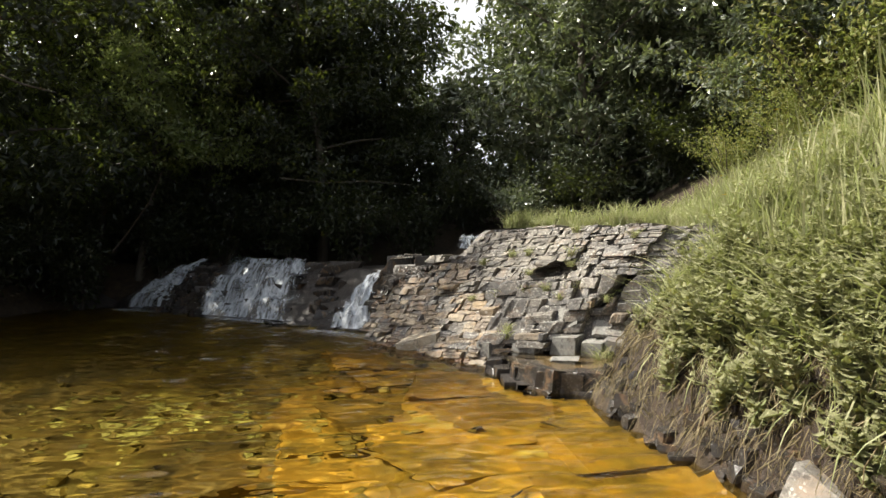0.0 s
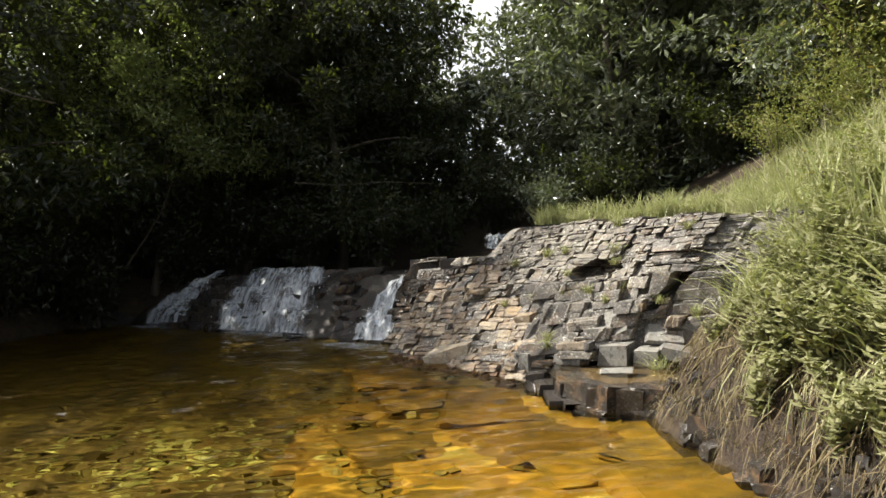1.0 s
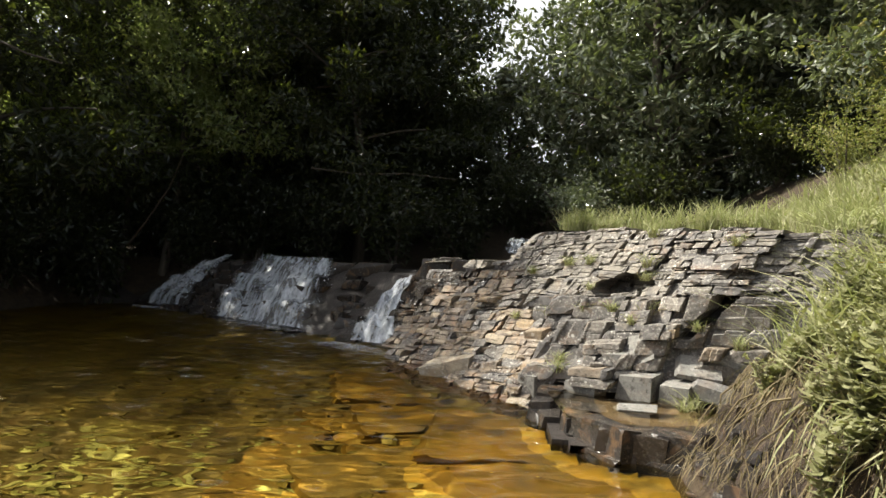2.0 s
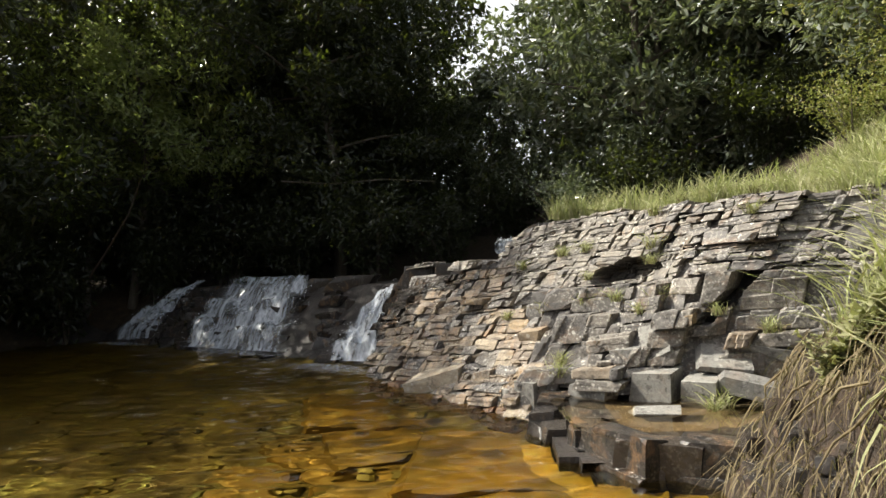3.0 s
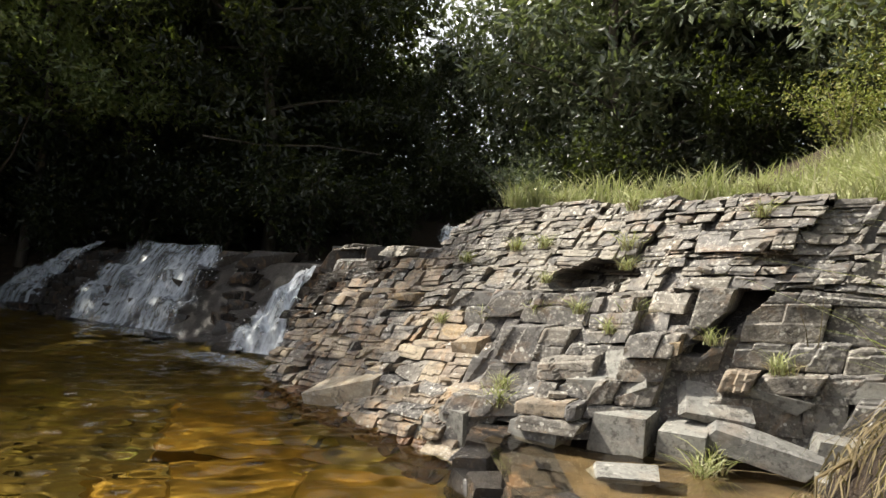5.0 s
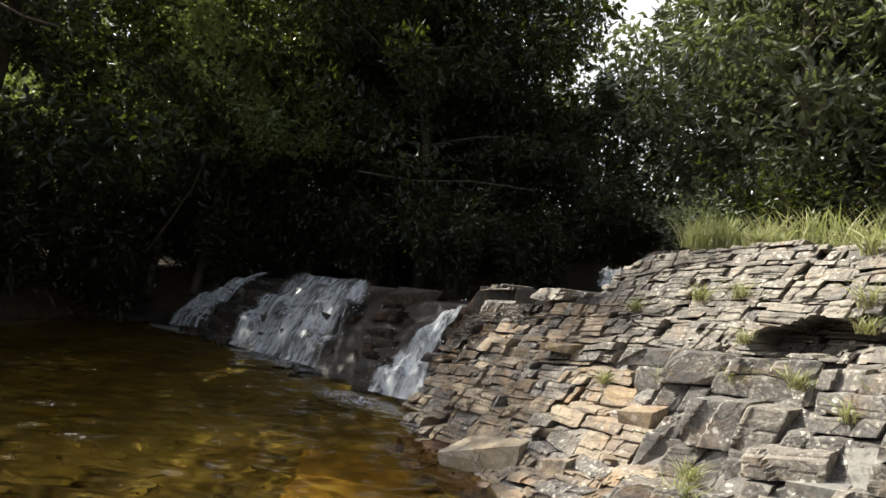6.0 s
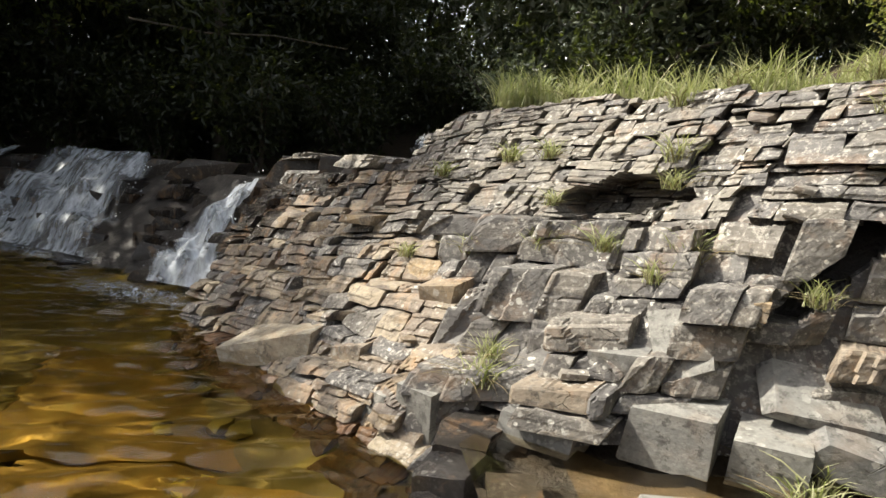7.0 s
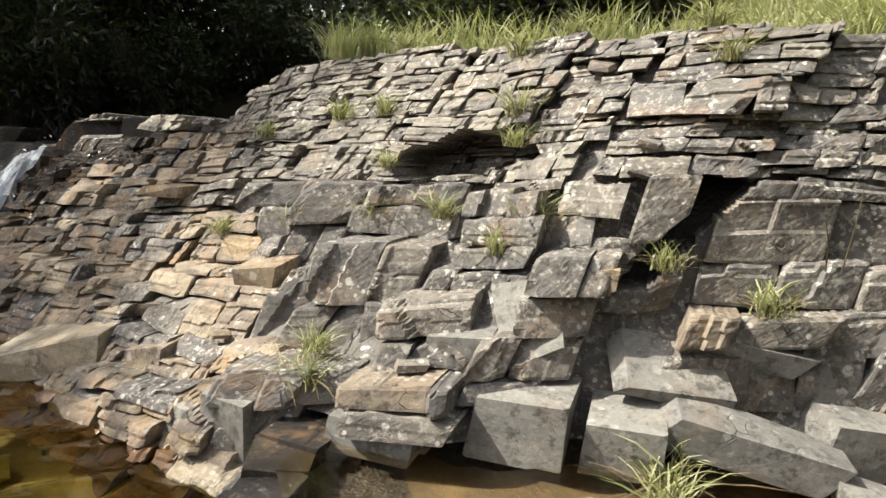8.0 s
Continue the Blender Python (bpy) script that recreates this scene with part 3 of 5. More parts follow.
def lay_zone(zone, seed):
    """The stones of one zone: panels between long joints, and in each panel beds that stand flush for a while and then step back."""
    r = np.random.default_rng(seed)
    lean, face, back, thick, width, setback, layer, jump, wear, rough = ZONES[zone]
    z_lo, z_hi = SPAN[zone]
    shared = np.cumsum(r.uniform(*thick, 90))
    p = -4.3
    while p < 4.2:
        panel = r.uniform(1.0, 2.2 if zone != "grey" else 1.5) * width[1]
        # beds run on from panel to panel among the thin ones, and break off at the joints among the thick ones
        own = shared + r.normal(0, 0.02) if zone in ("tan", "upper") else np.cumsum(r.uniform(*thick, 40)) - r.uniform(0, 0.15)
        own = own[r.random(len(own)) > 0.15]
        beds = np.concatenate([[z_lo], z_lo + own[(own > 0.02) & (own < z_hi - z_lo - 0.03)], [z_hi]])
        front, hold = None, 0.0
        for z0, z1 in zip(beds, beds[1:]):
            zm = (z0 + z1) / 2
            mid = p + panel / 2 + lean * zm
            mean = float(slope_depth(mid, zm))
            front = None if front is None else front + back * (z0 - z_was)
            if front is None or mean - front > hold:
                hold = r.uniform(*setback)
                front = mean + 0.35 * hold
            z_was = z0
            q = p + r.normal(0, 0.03)
            end = p + panel + r.normal(0, 0.03)
            while q < end - 0.03:
                w = r.uniform(*width)
                if end - q - w < 0.5 * width[0]:
                    w = end - q
                w = min(w, end - q)
                u = q + w / 2 + lean * zm
                turn_to = face
                if zone in ("tan", "upper") or to_world(u, mean, zm)[0] > 1.35:
                    # follow the bend of the slope
                    turn_to = float(np.clip((slope_depth(u + 0.1, zm) - slope_depth(u - 0.1, zm)) / 0.2, -0.5, 0.5))
                    v = front + float(slope_depth(u, zm)) - mean
                else:
                    v = front + face * (u - mid)
                v += r.normal(0, 0.011 if zone in ("grey", "wall") else 0.006)
                v += r.choice([0.0, 0.05, -0.03], p=[0.8, 0.1, 0.1]) * (1.0 if zone in ("grey", "wall") else 0.5)
                q0, q = q, q + w
                x, y, z = to_world(u, v, zm)
                if not -1.2 < x < 3.4 or y > 10.9 or rock_zone(x, y, z, zm) != zone or abs(float(slope_depth(u, zm)) - v) > 0.45 or slope_depth(u, zm) > 5.4:
                    continue
                if float(signed(BANK, x, y)) > 0.05 or float(signed(POOL, x, y)) > (0.6 if zone == "tan" else 0.05) or x > 0.66 and z < (0.28 if x < 1.65 else 0.42):
                    continue
                cap = 1.22 + 0.48 * float(step(0.25, 0.85, x)) + 0.02 * (y - 8) + r.uniform(-0.02, 0.03) - DIP * u
                if z0 > cap - 0.03:
                    continue
                high = min(z1 + r.normal(0, 0.006), cap)
                if zone == "tan":
                    owner = tan_low if z < 0.45 else tan_ledge
                    pick = (TAN_ROCK, TAN_ROCK, TAN_ROCK, GREY_ROCK)[int(r.integers(4))]
                    # Wet by the falls; higher up, dark rock stands for the partial shade.
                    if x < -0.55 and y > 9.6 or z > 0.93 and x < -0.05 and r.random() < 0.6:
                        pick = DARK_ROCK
                elif zone == "upper":
                    owner = upper_left if x < 1.35 else upper_crop
                    pick = PALE_ROCK if r.random() < (0.7 if x < 1.5 else 0.3) else GREY_ROCK
                else:
                    owner = grey_crop
                    pick = TAN_ROCK if r.random() < 0.05 else GREY_ROCK
                if z < 0.0 + 0.02 * math.sin(x * 7):
                    pick = RUST_ROCK
                fine = 0.011 if x > 0.3 else 0.014
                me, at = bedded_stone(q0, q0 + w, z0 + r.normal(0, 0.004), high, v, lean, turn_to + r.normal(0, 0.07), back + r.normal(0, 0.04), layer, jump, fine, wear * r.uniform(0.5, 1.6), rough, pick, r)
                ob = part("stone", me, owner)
                ob.location = at
        p += panel + r.uniform(0.0, 0.012)


for zone, seed in (("tan", 3), ("grey", 5), ("wall", 8), ("upper", 13)):
    lay_zone(zone, seed)
# the rock mass behind the broken face
PG, ZG = np.meshgrid(np.arange(-4.4, 4.4, 0.035), np.arange(-0.5, 1.9, 0.03))
VG = slope_depth(PG, ZG) + 0.11
EX, EY, EZ = to_world(PG, VG - 0.11, ZG)
fits = (np.abs(rock_height(EX, EY) - EZ) < 0.12) & (EX > -0.95) & (EX < 3.4) & (EY < 10.9) & (EZ < 1.12 + 0.5 * step(0.25, 0.85, EX)) & (EZ > -0.3) & ~((EX > 0.64) & (EZ < 0.2))
VG = np.where(in_cave(EX, EY, EZ), VG + 0.35, VG)
PX, PY, PZ = to_world(PG, VG, ZG)
k = np.arange(PG.size).reshape(PG.shape)
f = np.stack([k[:-1, :-1], k[:-1, 1:], k[1:, 1:], k[1:, :-1]], -1).reshape(-1, 4)
keep = fits.ravel()[f].all(1) & (signed(BANK, EX, EY).ravel()[f].max(1) < 0.15) & (signed(POOL, EX, EY).ravel()[f].max(1) < 0.4)
part("rock_core", mesh_of("rock_core", np.stack([PX, PY, PZ], -1).reshape(-1, 3), f[keep], GREY_ROCK), grey_crop)
bx, by = np.meshgrid(np.arange(-1.35, 3.7, 0.06), np.arange(5.9, 11.5, 0.06))
bz = np.where((bx > 0.7) & (rock_height(bx, by) < 0.2), 0.04, rock_height(bx, by) - 0.6)
top_flat = -4.30 + 0.71 * bx + 0.5624 * by > rock_height(bx, by) + 0.1
top_flat &= rock_height(bx, by) > 1.18
bz = np.where((bx > 0.58) & (by > 6.0), np.maximum(bz, 0.04), bz)
bz = np.where(top_flat, rock_height(bx, by) - 0.04, bz)
k = np.arange(bx.size).reshape(bx.shape)
f = np.stack([k[:-1, :-1], k[:-1, 1:], k[1:, 1:], k[1:, :-1]], -1).reshape(-1, 4)
ok = (signed(POOL, bx, by).ravel()[f].max(1) < 0.3) & (bz.ravel()[f].max(1) > -0.5) & (signed(BANK, bx, by).ravel()[f].max(1) < 0.3)
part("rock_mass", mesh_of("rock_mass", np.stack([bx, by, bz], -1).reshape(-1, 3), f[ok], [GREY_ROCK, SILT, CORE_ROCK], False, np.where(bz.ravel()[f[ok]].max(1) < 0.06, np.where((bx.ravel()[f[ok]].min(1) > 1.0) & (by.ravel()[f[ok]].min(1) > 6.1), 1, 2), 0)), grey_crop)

# loose chips lying on the steps
for i in range(26):
    x, y = PR.uniform(-0.3, 3.0), PR.uniform(6.6, 9.6)
    hz = float(rock_height(np.array(x), np.array(y)))
    if not 0.25 < hz < 1.66 or float(signed(BANK, np.array(x), np.array(y))) > -0.05:
        continue
    if 1.05 < x < 1.75 and 0.9 < hz < 1.35:
        continue
    s = PR.uniform(0.03, 0.1)
    left = x < 0.5
    place("chip", PR.choice(TAN_SET if left else MIXED_SET + GREY_SET), tan_ledge if left else grey_crop, x, y, hz + 0.0, s * 1.4, s, s * 0.45, PR.uniform(-1, 1), PR.uniform(-0.3, 0.3), PR.uniform(-0.3, 0.3))

# ---- the ledge with its puddle, and single blocks ----
shelf = thing("rock_shelf", 1.2, 6.0, 0, "wet dark rock shelf that holds a brown puddle", "rock")
edge = ((0.72, 6.72), (0.76, 6.3), (0.95, 5.88), (1.4, 5.66), (1.75, 5.95))
for (ax, ay), (bx, by) in zip(edge, edge[1:]):
    run = math.dist((ax, ay), (bx, by))
    yaw = math.atan2(by - ay, bx - ax)
    for tier, low_z in ((0, -0.2), (1, -0.02)):
        s = 0.0
        while s < run:
            w = PR.uniform(0.2, 0.45)
            k = min((s + w / 2) / run, 1)
            high = PR.uniform(0.17, 0.24) if tier else 0.24
            o = PR.uniform(0.0, 0.05) + 0.04 * tier
            x, y = ax + (bx - ax) * k - math.sin(yaw) * o * (1 if by < ay else 1), ay + (by - ay) * k + math.cos(yaw) * o
            place("stone", PR.choice(DARK_SET), shelf, x - 1.2, y - 6.0, low_z + high / 2, w * 1.05, PR.uniform(0.14, 0.22), high, yaw + PR.uniform(-0.12, 0.12), PR.uniform(-0.06, 0.06), PR.uniform(-0.06, 0.06))
            s += w
for x, y, z, w, d, h, yaw in ((0.6, 6.66, 0.0, 0.2, 0.24, 0.2, 0.4), (0.64, 6.84, 0.06, 0.2, 0.2, 0.24, -0.5), (0.67, 7.0, 0.1, 0.2, 0.18, 0.24, -0.2), (0.74, 7.1, 0.13, 0.22, 0.16, 0.22, -0.6), (0.88, 7.1, 0.14, 0.2, 0.16, 0.2, -0.5), (0.66, 6.56, 0.03, 0.18, 0.2, 0.2, 0.1)):
    place("stone", PR.choice(DARK_SET), shelf, x - 1.2, y - 6.0, z - 0.04, w, d, h, yaw, PR.uniform(-0.15, 0.15), PR.uniform(-0.15, 0.15))
pud = mesh_of("puddle", [(0.66, 6.9, 0.185), (0.74, 6.1, 0.185), (1.0, 5.74, 0.185), (1.5, 5.72, 0.185), (2.2, 6.0, 0.185), (3.2, 6.3, 0.185), (3.2, 6.75, 0.185), (1.3, 6.75, 0.185), (0.8, 7.1, 0.185)],
              [tuple(range(9))], PUDDLE)
puddle = tagged(new("puddle", pud), "shallow brown puddle on the rock shelf", "water", "", "structure")
puddle.visible_shadow = False


def block(me, x, y, z, w, d, h, yaw, tip, roll, label):
    ob = new("block", me)
    ob.matrix_basis = Matrix.LocRotScale((x, y, z), Euler((tip, roll, yaw)), (w, d, h))
    return tagged(ob, label, "rock", "blocks at the foot of the outcrop")


SLATE_SET = [piece_mesh("slate_block", SLATE_ROCK, PR.uniform(0.02, 0.14), PR.uniform(0.015, 0.03), PR, 0.05, 0.06) for _ in range(8)]
PLATE_SET = [piece_mesh("slate_plate", SLATE_ROCK, PR.uniform(0.0, 0.2), PR.uniform(0.03, 0.06), PR, 0.1, 0.0) for _ in range(4)]
SLATE = "large grey slate block at the foot of the outcrop"
for k, (x, y, z, w, d, h, yaw, tip, roll) in enumerate((
        (1.44, 6.9, 0.29, 0.3, 0.24, 0.23, -0.62, 0.06, -0.03), (1.0, 7.03, 0.2, 0.31, 0.22, 0.15, -0.68, 0.04, 0.0), (1.13, 6.99, 0.31, 0.15, 0.2, 0.13, -0.6, 0.05, 0.0),
        (0.58, 7.36, 0.13, 0.2, 0.32, 0.3, -0.62, 0.05, 0.0), (0.4, 7.52, 0.09, 0.15, 0.3, 0.22, -0.62, 0.05, 0.0))):
    block(SLATE_SET[k], x, y, z, w, d, h, yaw, tip, roll, SLATE)
for k, (x, y, z, w, d, h, yaw, tip, roll) in enumerate((
        (1.72, 6.76, 0.26, 0.22, 0.24, 0.2, -0.6, 0.1, 0.0), (2.45, 6.56, 0.28, 0.34, 0.24, 0.2, -0.35, 0.05, 0.05), (1.3, 7.12, 0.44, 0.22, 0.26, 0.2, -0.6, 0.08, -0.05))):
    block(SLATE_SET[5 + k], x, y, z, w, d, h, yaw, tip, roll, SLATE)
for k, (x, y, z, w, d, h, yaw, tip, roll) in enumerate((
        (1.3, 6.46, 0.16, 0.27, 0.16, 0.08, -0.1, 0.05, 0.0), (2.02, 6.6, 0.3, 0.52, 0.16, 0.12, -0.5, 0.2, 0.2), (2.3, 6.34, 0.18, 0.26, 0.14, 0.1, -0.45, 0.15, 0.2),
        (1.87, 6.8, 0.46, 0.34, 0.22, 0.05, -0.35, 0.62, 0.1), (2.18, 6.82, 0.52, 0.34, 0.22, 0.09, -0.42, 0.08, 0.12), (2.52, 6.76, 0.6, 0.4, 0.26, 0.12, -0.3, 0.05, 0.02), (1.48, 6.99, 0.57, 0.2, 0.26, 0.06, -0.5, 1.0, -0.3))):
    block(PLATE_SET[k % 4], x, y, z, w, d, h, yaw, tip, roll, "flat grey slate plate tilted out of the puddle's edge")
for k, (x, y, z, w, d, h, yaw, tip, roll) in enumerate(((1.66, 7.0, 0.74, 0.22, 0.22, 0.08, -0.55, 0.05, -0.1), (0.64, 7.9, 0.57, 0.2, 0.26, 0.14, -0.65, 0.05, -0.05),
                                                        (0.14, 8.92, 0.83, 0.26, 0.3, 0.075, -0.65, 0.0, -0.02), (0.1, 8.3, 0.33, 0.26, 0.24, 0.07, -0.6, 0.05, -0.1), (0.22, 7.95, 0.22, 0.24, 0.3, 0.12, -0.7, 0.05, -0.1))):
    block(TAN_SET[(k * 3 + 2) % len(TAN_SET)], x, y, z, w, d, h, yaw, tip, roll, "pale orange-tan stone standing out of the outcrop")
block(piece_mesh("bleached_slab", BLEACHED_ROCK, 0.1, 0.05, PR, 0.06, 0.2), -0.28, 8.3, 0.13, 0.62, 0.36, 0.17, -0.38, 0.06, -0.24, "pale slab jutting out over the pool")

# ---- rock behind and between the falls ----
# Wet stones, with the tree shade over the falls put into their colour.
fall_rock = thing("rock_wall", 0, 0, 0, "wet rock wall under the waterfalls, darkened for the shade there", "rock")
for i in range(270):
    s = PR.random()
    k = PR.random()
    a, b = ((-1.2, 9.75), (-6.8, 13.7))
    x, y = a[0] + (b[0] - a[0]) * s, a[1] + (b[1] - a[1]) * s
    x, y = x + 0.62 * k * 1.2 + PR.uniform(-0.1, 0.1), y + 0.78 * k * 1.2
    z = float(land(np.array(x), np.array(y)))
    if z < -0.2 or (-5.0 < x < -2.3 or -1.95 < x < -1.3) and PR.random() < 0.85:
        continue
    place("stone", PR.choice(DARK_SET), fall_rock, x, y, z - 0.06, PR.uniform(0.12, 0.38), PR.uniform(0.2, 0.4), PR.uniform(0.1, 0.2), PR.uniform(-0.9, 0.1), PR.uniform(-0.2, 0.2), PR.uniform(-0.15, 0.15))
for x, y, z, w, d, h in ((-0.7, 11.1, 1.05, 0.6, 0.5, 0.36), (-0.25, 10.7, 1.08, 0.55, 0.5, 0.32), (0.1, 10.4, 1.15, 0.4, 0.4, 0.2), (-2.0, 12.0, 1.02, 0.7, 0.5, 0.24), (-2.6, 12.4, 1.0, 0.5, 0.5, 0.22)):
    block(PR.choice(DARK_SET), x, y, z, w, d, h, PR.uniform(-0.5, 0.3), 0, 0, "wet boulder at the lip of the falls, darkened for shade")


def fall_sheet(name, lip_a, lip_b, foot_a, foot_b, z_top, label, seed, bow=0.35):
    nu, nv = 40, 36
    r = np.random.default_rng(seed)
    ph = r.uniform(0, 6.28, 8)
    s, t = np.meshgrid(np.linspace(0, 1, nu), np.linspace(0, 1, nv))
    lx, ly = lip_a[0] + (lip_b[0] - lip_a[0]) * s, lip_a[1] + (lip_b[1] - lip_a[1]) * s
    fx, fy = foot_a[0] + (foot_b[0] - foot_a[0]) * s, foot_a[1] + (foot_b[1] - foot_a[1]) * s
    go = t ** 0.85
    x, y = lx + (fx - lx) * go, ly + (fy - ly) * go
    z = np.maximum(land(x, y), 0.0) + (0.2 if seed == 1 else 0.12) * np.clip((1 - t) * 6, 0, 1) if z_top > 0 else np.clip((y - 12.6) / 0.7, 0, 1) * 0.32 + 1.36
    lump = 0.05 * np.sin(s * 23 + ph[0] + 3 * np.sin(t * 4 + ph[1])) + 0.05 * np.sin(t * 17 + ph[2] + 2.2 * np.sin(s * 9 + ph[3])) + 0.02 * np.sin(s * 60 + ph[4] + 5 * t)
    z = np.maximum(z + 0.06 * np.sin(t * 3.14) + lump * np.sin(np.clip(t * 3.14, 0.15, 2.9)), 0.012) + 0.05 * (z_top > 0)
    k = np.arange(nu * nv).reshape(nv, nu)
    f = np.stack([k[:-1, :-1], k[:-1, 1:], k[1:, 1:], k[1:, :-1]], -1).reshape(-1, 4)
    me = mesh_of(name, np.stack([x, y, z], -1).reshape(-1, 3), f, FALL, True)
    rim = np.clip(np.minimum(s, 1 - s) * 6 + 0.25 * np.sin(t * 21 + ph[5]), 0, 1)
    me.attributes.new("body", "FLOAT", "POINT").data.foreach_set("value", (rim * 1.25 + (0.4 if seed == 1 else 0.16) - 0.5 * np.clip(lump * 9, 0, 1)).ravel().astype(np.float32))
    uv = me.uv_layers.new(name="UVMap")
    wide = math.dist(lip_a, lip_b) * 0.5 + math.dist(foot_a, foot_b) * 0.5
    flat = np.stack([s * wide * 0.4 + seed, t], -1).reshape(-1, 2)
    uv.data.foreach_set("uv", flat[f.ravel()].ravel())
    root = thing(name, 0, 0, 0, label, "waterfall", "waterfalls")
    part("falling_water", me, root)
    # drops thrown up where it lands and along its edges
    n = 46 if z_top > 0 else 0
    if n:
        at = r.integers(0, nu * nv, n * 3)
        at = at[(t.ravel()[at] > 0.7) | (np.abs(s.ravel()[at] - 0.5) > 0.42)][:n]
        d = unit(r.normal(size=(len(at), 4, 3)))
        c = np.stack([x.ravel()[at], y.ravel()[at], z.ravel()[at] + 0.02 + r.exponential(0.04, len(at))], -1)
        drops = (c[:, None] + d * r.uniform(0.006, 0.016, (len(at), 1, 1))).reshape(-1, 3)
        q = (np.arange(len(at)) * 4)[:, None, None] + np.array([[0, 1, 2], [0, 2, 3], [0, 3, 1], [1, 3, 2]])
        tagged(part("spray", mesh_of("spray", drops, q.reshape(-1, 3), SPRAY, True), root, "bright drops of spray"), kind="stuff")
    return root


fall_a = fall_sheet("waterfall", (-1.4, 10.95), (-1.08, 10.8), (-1.95, 10.15), (-1.2, 9.85), 0.98, "narrow white waterfall running down dark rock", 1)
fall_b = fall_sheet("waterfall", (-4.75, 13.8), (-2.55, 12.25), (-5.35, 12.45), (-2.65, 10.95), 1.08, "broad white waterfall spread over dark rock", 2)
fall_c = fall_sheet("waterfall", (-5.75, 14.3), (-5.45, 14.1), (-7.5, 14.05), (-6.0, 13.1), 1.0, "thin slanting waterfall over dark rock", 3)
fall_sheet("waterfall", (0.32, 13.3), (1.0, 13.3), (0.26, 12.7), (1.0, 12.6), 0.0, "small white cascade upstream", 4)

def foam_patch(owner, cx, cy, rx, ry, yaw, seed):
    n = 18
    s, t = np.meshgrid(np.linspace(-1, 1, n), np.linspace(-1, 1, n))
    r = np.hypot(s, t)
    x, y = s * rx, t * ry
    z = 0.012 + 0.03 * np.clip(1 - r, 0, 1) * (1 + np.sin(s * 19 + seed) * np.sin(t * 15))
    k = np.arange(n * n).reshape(n, n)
    f = np.stack([k[:-1, :-1], k[:-1, 1:], k[1:, 1:], k[1:, :-1]], -1).reshape(-1, 4)
    f = f[(r.ravel()[f]).max(axis=1) < 1.0]
    me = mesh_of("foam", np.stack([x, y, z], -1).reshape(-1, 3), f, FOAM, True)
    me.attributes.new("body", "FLOAT", "POINT").data.foreach_set("value", np.clip(2.2 - 2.2 * r, 0, 1).ravel().astype(np.float32))
    uv = me.uv_layers.new(name="UVMap")
    flat = np.stack([s * rx * 1.0 + seed, t * ry * 2.5], -1).reshape(-1, 2)
    uv.data.foreach_set("uv", flat[f.ravel()].ravel())
    ob = part("foam", me, owner, "white foam on the pool")
    ob.matrix_basis = pose(cx, cy, 0, 0, 0, yaw)


foam_patch(fall_a, -1.85, 9.8, 0.95, 0.34, -28, 1)
foam_patch(fall_b, -3.8, 11.55, 1.6, 0.3, -30, 2)
foam_patch(fall_c, -6.8, 13.4, 1.2, 0.22, -24, 3)

# ---- stones under the water ----
paving = thing("stream_stones", 0, 0, 0, "amber rock slabs and cobbles lying on the stream bed", "stones", "", "")
DEEP_SET = [piece_mesh("slab", DEEP_SLAB, 0.0, 0.02, PR, 0.15) for _ in range(4)]
SLAB_SET = [piece_mesh("slab", BED_SLAB, 0.0, 0.02, PR, 0.15) for _ in range(6)]
COBBLE_SET = [piece_mesh("cobble", BED_STONE, 0.1, 0.16, PR, 0.12) for _ in range(8)]
v = 1.0
while v < 8.4:
    d = PR.uniform(0.5, 1.0)
    u = -2.9 + PR.uniform(0, 0.6)
    while u < 2.7:
        w = PR.uniform(0.5, 1.3)
        x, y = u + w / 2 - 0.16 * (v - 4), v + d / 2
        u += w + 0.012
        e = float(signed(POOL, np.array(x), np.array(y)))
        if e > 0.03 and PR.random() > (-0.7 - x) * 0.6:
            z = float(land(np.array(x), np.array(y)))
            # Browner slabs upstream and left: dimming by depth put into their colour.
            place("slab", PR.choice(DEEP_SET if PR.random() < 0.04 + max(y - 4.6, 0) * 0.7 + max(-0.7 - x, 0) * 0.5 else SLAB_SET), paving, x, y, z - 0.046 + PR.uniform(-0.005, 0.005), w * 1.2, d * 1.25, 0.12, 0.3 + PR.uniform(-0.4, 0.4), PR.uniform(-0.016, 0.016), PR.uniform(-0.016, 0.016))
    v += d + 0.012
for i in range(290):
    if i < 70:
        x, y = -0.85 + PR.gauss(0, 0.32), 4.75 + PR.gauss(0, 0.22)
        s = PR.uniform(0.03, 0.085)
    else:
        x, y = PR.uniform(-4.8, -0.2), PR.uniform(3.2, 8.6)
        s = PR.uniform(0.05, 0.13)
    if float(signed(POOL, np.array(x), np.array(y))) < 0.2:
        continue
    z = float(land(np.array(x), np.array(y)))
    place("cobble", PR.choice(COBBLE_SET), paving, x, y, z + s * 0.06 + (0.05 if x > -1.3 else 0), s, s * PR.uniform(0.6, 1.0), s * 0.5, PR.uniform(0, 6.28), PR.uniform(-0.2, 0.2), PR.uniform(-0.2, 0.2))

# Pebbles over the sunlit patch, its brightness put into their colour.
PEBBLE_SET = [piece_mesh("pebble", PEBBLE, 0.1, 0.16, PR, 0.12) for _ in range(6)]
